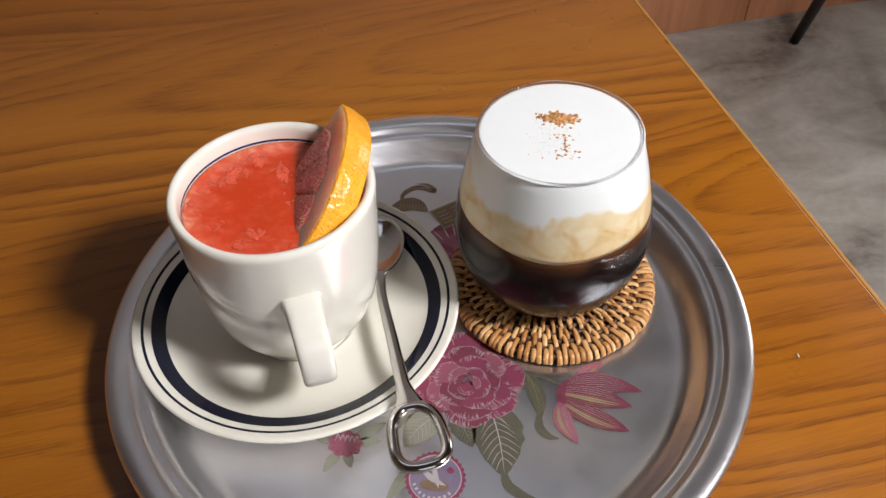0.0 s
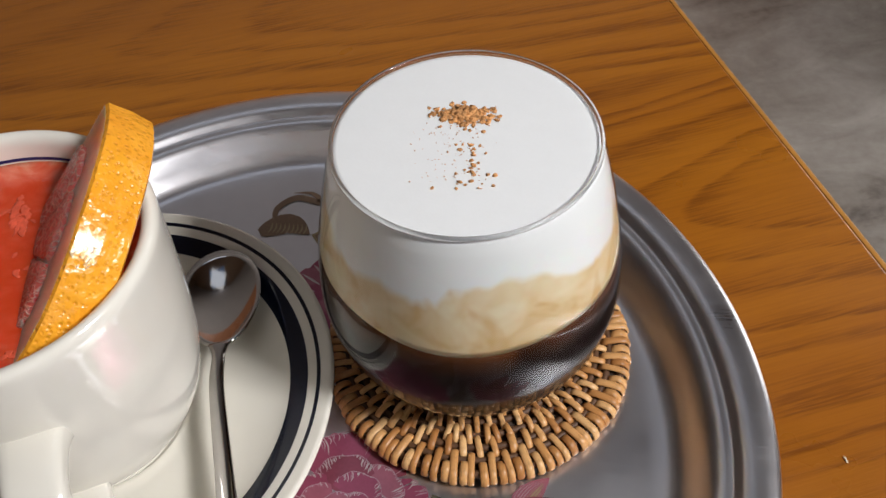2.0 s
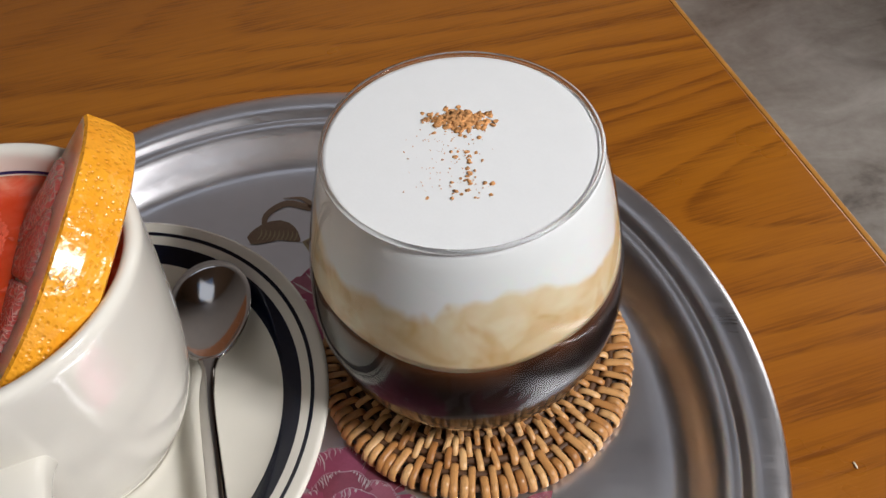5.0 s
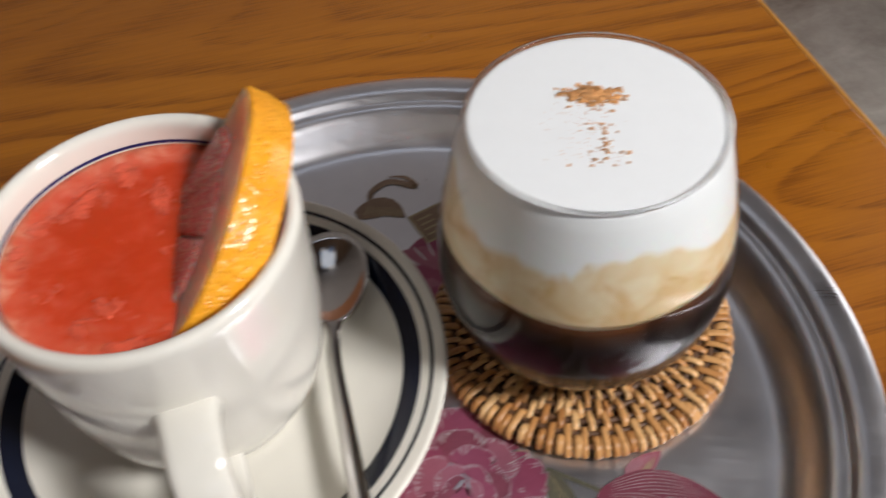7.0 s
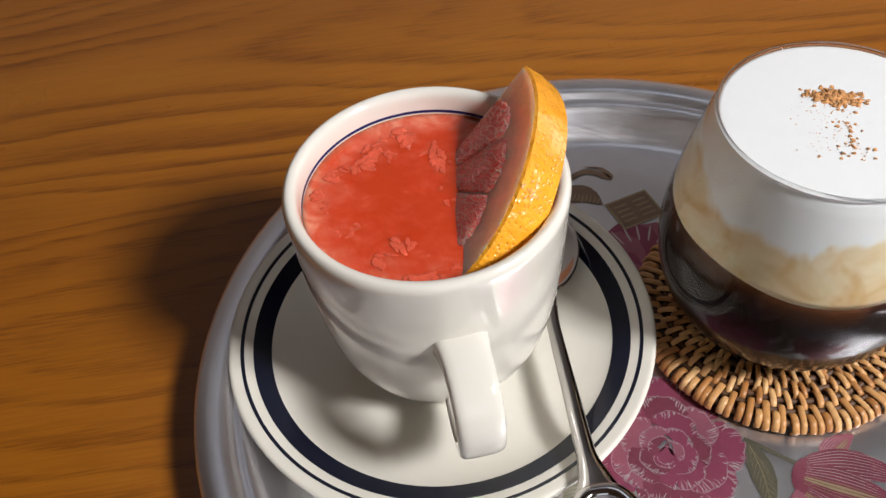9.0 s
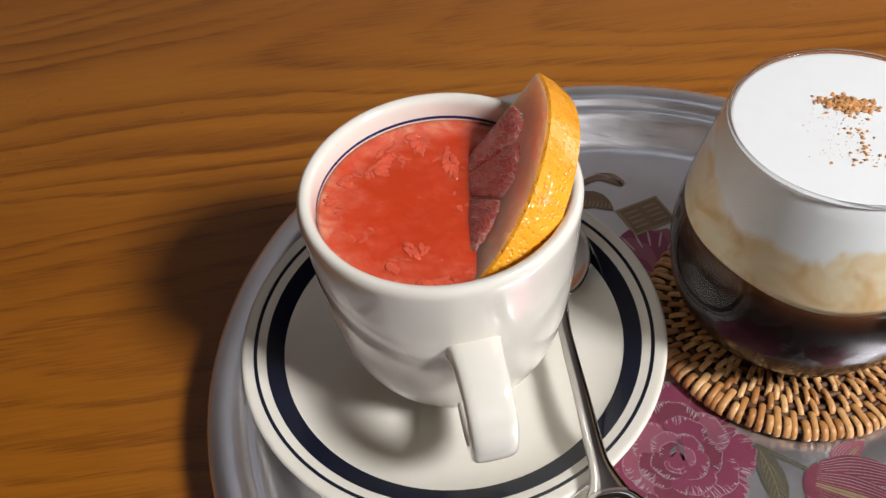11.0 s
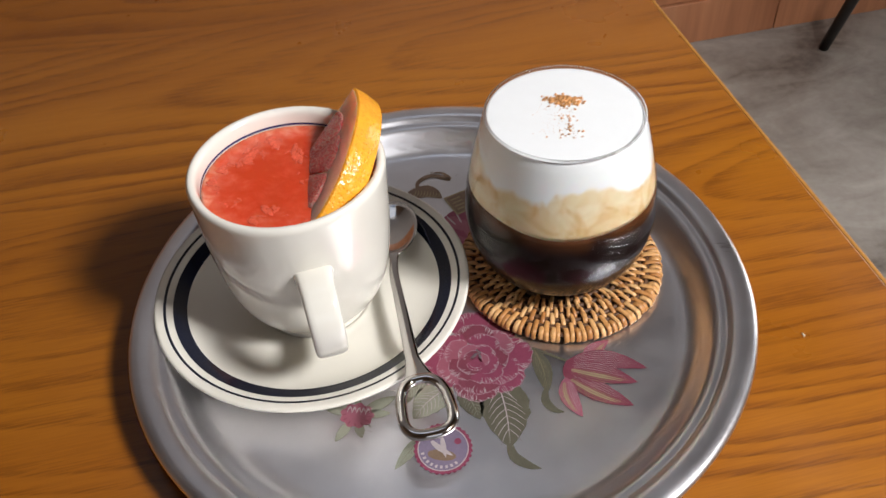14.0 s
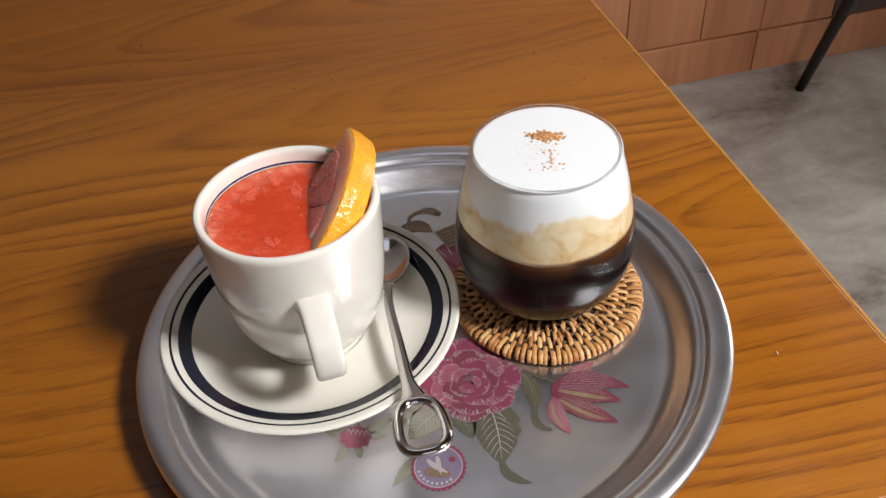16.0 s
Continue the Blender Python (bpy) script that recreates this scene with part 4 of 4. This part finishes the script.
def layered_coffee():
    ob = thing("cream_coffee", pose(GX, GY, GZ), "black coffee under a beige cream layer and thick white foam", "drink")
    split, top = 0.0560, 0.0928

    def ripple(a):
        return 0.0012 * math.sin(2 * a + 1.0) + 0.0006 * math.sin(5 * a)

    def peaks(a):
        return 0.0845 + 0.0012 * math.sin(3 * a)

    def body(low, high, caps):
        """A filling between two wavy heights, following the glass."""
        bm = bmesh.new()
        seg, rows = 128, 14
        grid = []
        for k in range(rows + 1):
            ring = []
            for j in range(seg):
                a = 2 * math.pi * j / seg
                z = low(a) + (high(a) - low(a)) * k / rows
                r = inner_radius(z)
                ring.append(bm.verts.new((r * math.cos(a), r * math.sin(a), z)))
            grid.append(ring)
        for a, b in zip(grid, grid[1:]):
            for j in range(seg):
                bm.faces.new((a[j], a[(j + 1) % seg], b[(j + 1) % seg], b[j]))
        for ring, height in ((grid[0], caps[0]), (grid[-1], caps[1])):
            if height is None:
                continue
            mid = bm.verts.new((0, 0, height))
            last = ring
            for f in (0.97, 0.9, 0.6, 0.3):
                nxt = [bm.verts.new((v.co.x * f, v.co.y * f, v.co.z + (height - v.co.z) * (1 - f) ** 0.5)) for v in ring]
                for j in range(seg):
                    bm.faces.new((last[j], last[(j + 1) % seg], nxt[(j + 1) % seg], nxt[j]))
                last = nxt
            for j in range(seg):
                bm.faces.new((last[j], last[(j + 1) % seg], mid))
        return bm

    part("coffee", body(lambda a: 0.0098, lambda a: split + ripple(a), (0.0097, split)), COFFEE, ob, "almost black coffee")
    part("cream", body(lambda a: split + 0.0001 + ripple(a), peaks, (split + 0.0002, None)), CREAM, ob, "beige cream streaked with coffee")
    part("foam", body(peaks, lambda a: top, (None, top + 0.0004)), FOAM, ob, "smooth white milk foam")
    return ob


layered_coffee()


def cinnamon():
    """Loose ground cinnamon scattered on the foam."""
    rng = random.Random(5)
    bm = bmesh.new()
    for n in range(430):
        if n < 270:
            x, y = rng.gauss(-0.0006, 0.0036) + (0.0012 if n % 3 else -0.0016), 0.0092 + rng.gauss(0, 0.0019)
            size = rng.uniform(0.00035, 0.00095)
        elif n < 325:
            x, y = rng.gauss(0.0010, 0.0034), rng.uniform(-0.0195, 0.008)
            size = rng.uniform(0.0002, 0.0007)
        else:
            x, y = rng.gauss(-0.005, 0.005), rng.uniform(-0.017, 0.010)
            size = rng.uniform(0.00008, 0.00022)
        q = Matrix.Rotation(radians(6), 2) @ Vector((x, y))
        z = 0.0933
        made = bmesh.ops.create_icosphere(bm, subdivisions=1, radius=size, matrix=Matrix.Translation((q.x, q.y, z)) @ Matrix.Rotation(rng.uniform(0, 6), 4, "Z") @ Matrix.Diagonal((1.3, 1.0, 0.16, 1)))
        for v in made["verts"]:
            v.co += Vector((rng.uniform(-1, 1), rng.uniform(-1, 1), rng.uniform(-1, 1))) * size * 0.25
    ob = part("cinnamon", bm, CINNAMON)
    ob.matrix_world = pose(GX, GY, GZ)
    return tagged(ob, "ground cinnamon sprinkled on the white foam", "spice", kind="stuff")


cinnamon()


def coaster():
    """Coils of cane bound by woven strands: each strand goes over one coil and under the next."""
    ob = thing("coaster", pose(KX, KY, FLOOR), "round woven rattan coaster lying on the tray", "coaster")
    # disc coloured near black to give the shade between the strands
    part("core", lathe([(0, 0.0008), (0.049, 0.0008), (0.0512, 0.002), (0.0515, 0.0034), (0.050, 0.0042), (0.02, 0.0042), (0, 0.0042)], 72), GAP_SHADE, ob, "near-black disc painting the shade in the gaps of the weave")
    rng = random.Random(8)
    coils = [0.0508, 0.0462, 0.0417, 0.0372, 0.0327, 0.0282]
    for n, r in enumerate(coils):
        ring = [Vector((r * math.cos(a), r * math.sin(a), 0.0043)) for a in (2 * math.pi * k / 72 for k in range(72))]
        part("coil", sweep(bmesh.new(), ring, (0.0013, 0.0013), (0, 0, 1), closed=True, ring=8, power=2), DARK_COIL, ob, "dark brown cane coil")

    def strand(pts, wide):
        bm = sweep(bmesh.new(), smooth_line(pts, 3), lambda u: (wide / 2, 0.00062), (0, 1, 0), ring=8, power=2.5)
        mesh = bpy.data.meshes.new("strand")
        bmesh.ops.recalc_face_normals(bm, faces=bm.faces)
        bm.to_mesh(mesh)
        bm.free()
        mesh.materials.append(RATTAN)
        mesh.shade_smooth()
        return mesh

    def over(r0, r1, rim):
        """A strand arched from r0 out to r1; at the rim it wraps down round the edge."""
        h = 0.0062 + rng.uniform(-0.0003, 0.0003)
        inner = [(r0 - 0.0016, 0, 0.0034), (r0 - 0.0004, 0, 0.0054), (r0 + 0.0014, 0, h)]
        if rim:
            return inner + [(r1 - 0.0018, 0, h - 0.0001), (r1 - 0.0003, 0, h - 0.0014), (r1 + 0.0003, 0, 0.0030), (r1 - 0.0006, 0, 0.0012)]
        return inner + [(r1 - 0.0014, 0, h), (r1 + 0.0004, 0, 0.0054), (r1 + 0.0016, 0, 0.0034)]

    rim_short = [strand(over(0.0486 + rng.uniform(-0.0005, 0.0005), 0.0532 + rng.uniform(-0.0005, 0.0005), True), 0.0027 * rng.uniform(0.9, 1.1)) for _ in range(8)]
    rim_long = [strand(over(0.0446 + rng.uniform(-0.0006, 0.0006), 0.0533 + rng.uniform(-0.0005, 0.0005), True), 0.0026 * rng.uniform(0.9, 1.1)) for _ in range(8)]
    inside = {}
    for n, r in enumerate(coils[2:]):
        inside[n] = [strand(over(r - 0.0026 + rng.uniform(-0.0004, 0.0004), r + 0.0026 + rng.uniform(-0.0004, 0.0004), False), (0.0025, 0.0023, 0.0021, 0.0019)[n] * rng.uniform(0.88, 1.1)) for _ in range(6)]
    count = 104
    for k in range(count):
        a = 360 * k / count + rng.uniform(-0.45, 0.45)
        odd = k % 2
        picks = [rng.choice(rim_long if odd else rim_short)]
        picks += [rng.choice(inside[n]) for n in inside if (n + odd) % 2 == 0 and (n < 3 or k % 4 < 2)]
        for mesh in picks:
            one = new("strand", mesh)
            one.parent = ob
            one.matrix_basis = pose(0, 0, rng.uniform(-0.0002, 0.0002), 0, 0, a + rng.uniform(-0.35, 0.35)) @ pose(0.048, 0, 0, 0, 0, rng.uniform(-3, 9)) @ pose(-0.048, 0, 0)
    return ob


coaster()
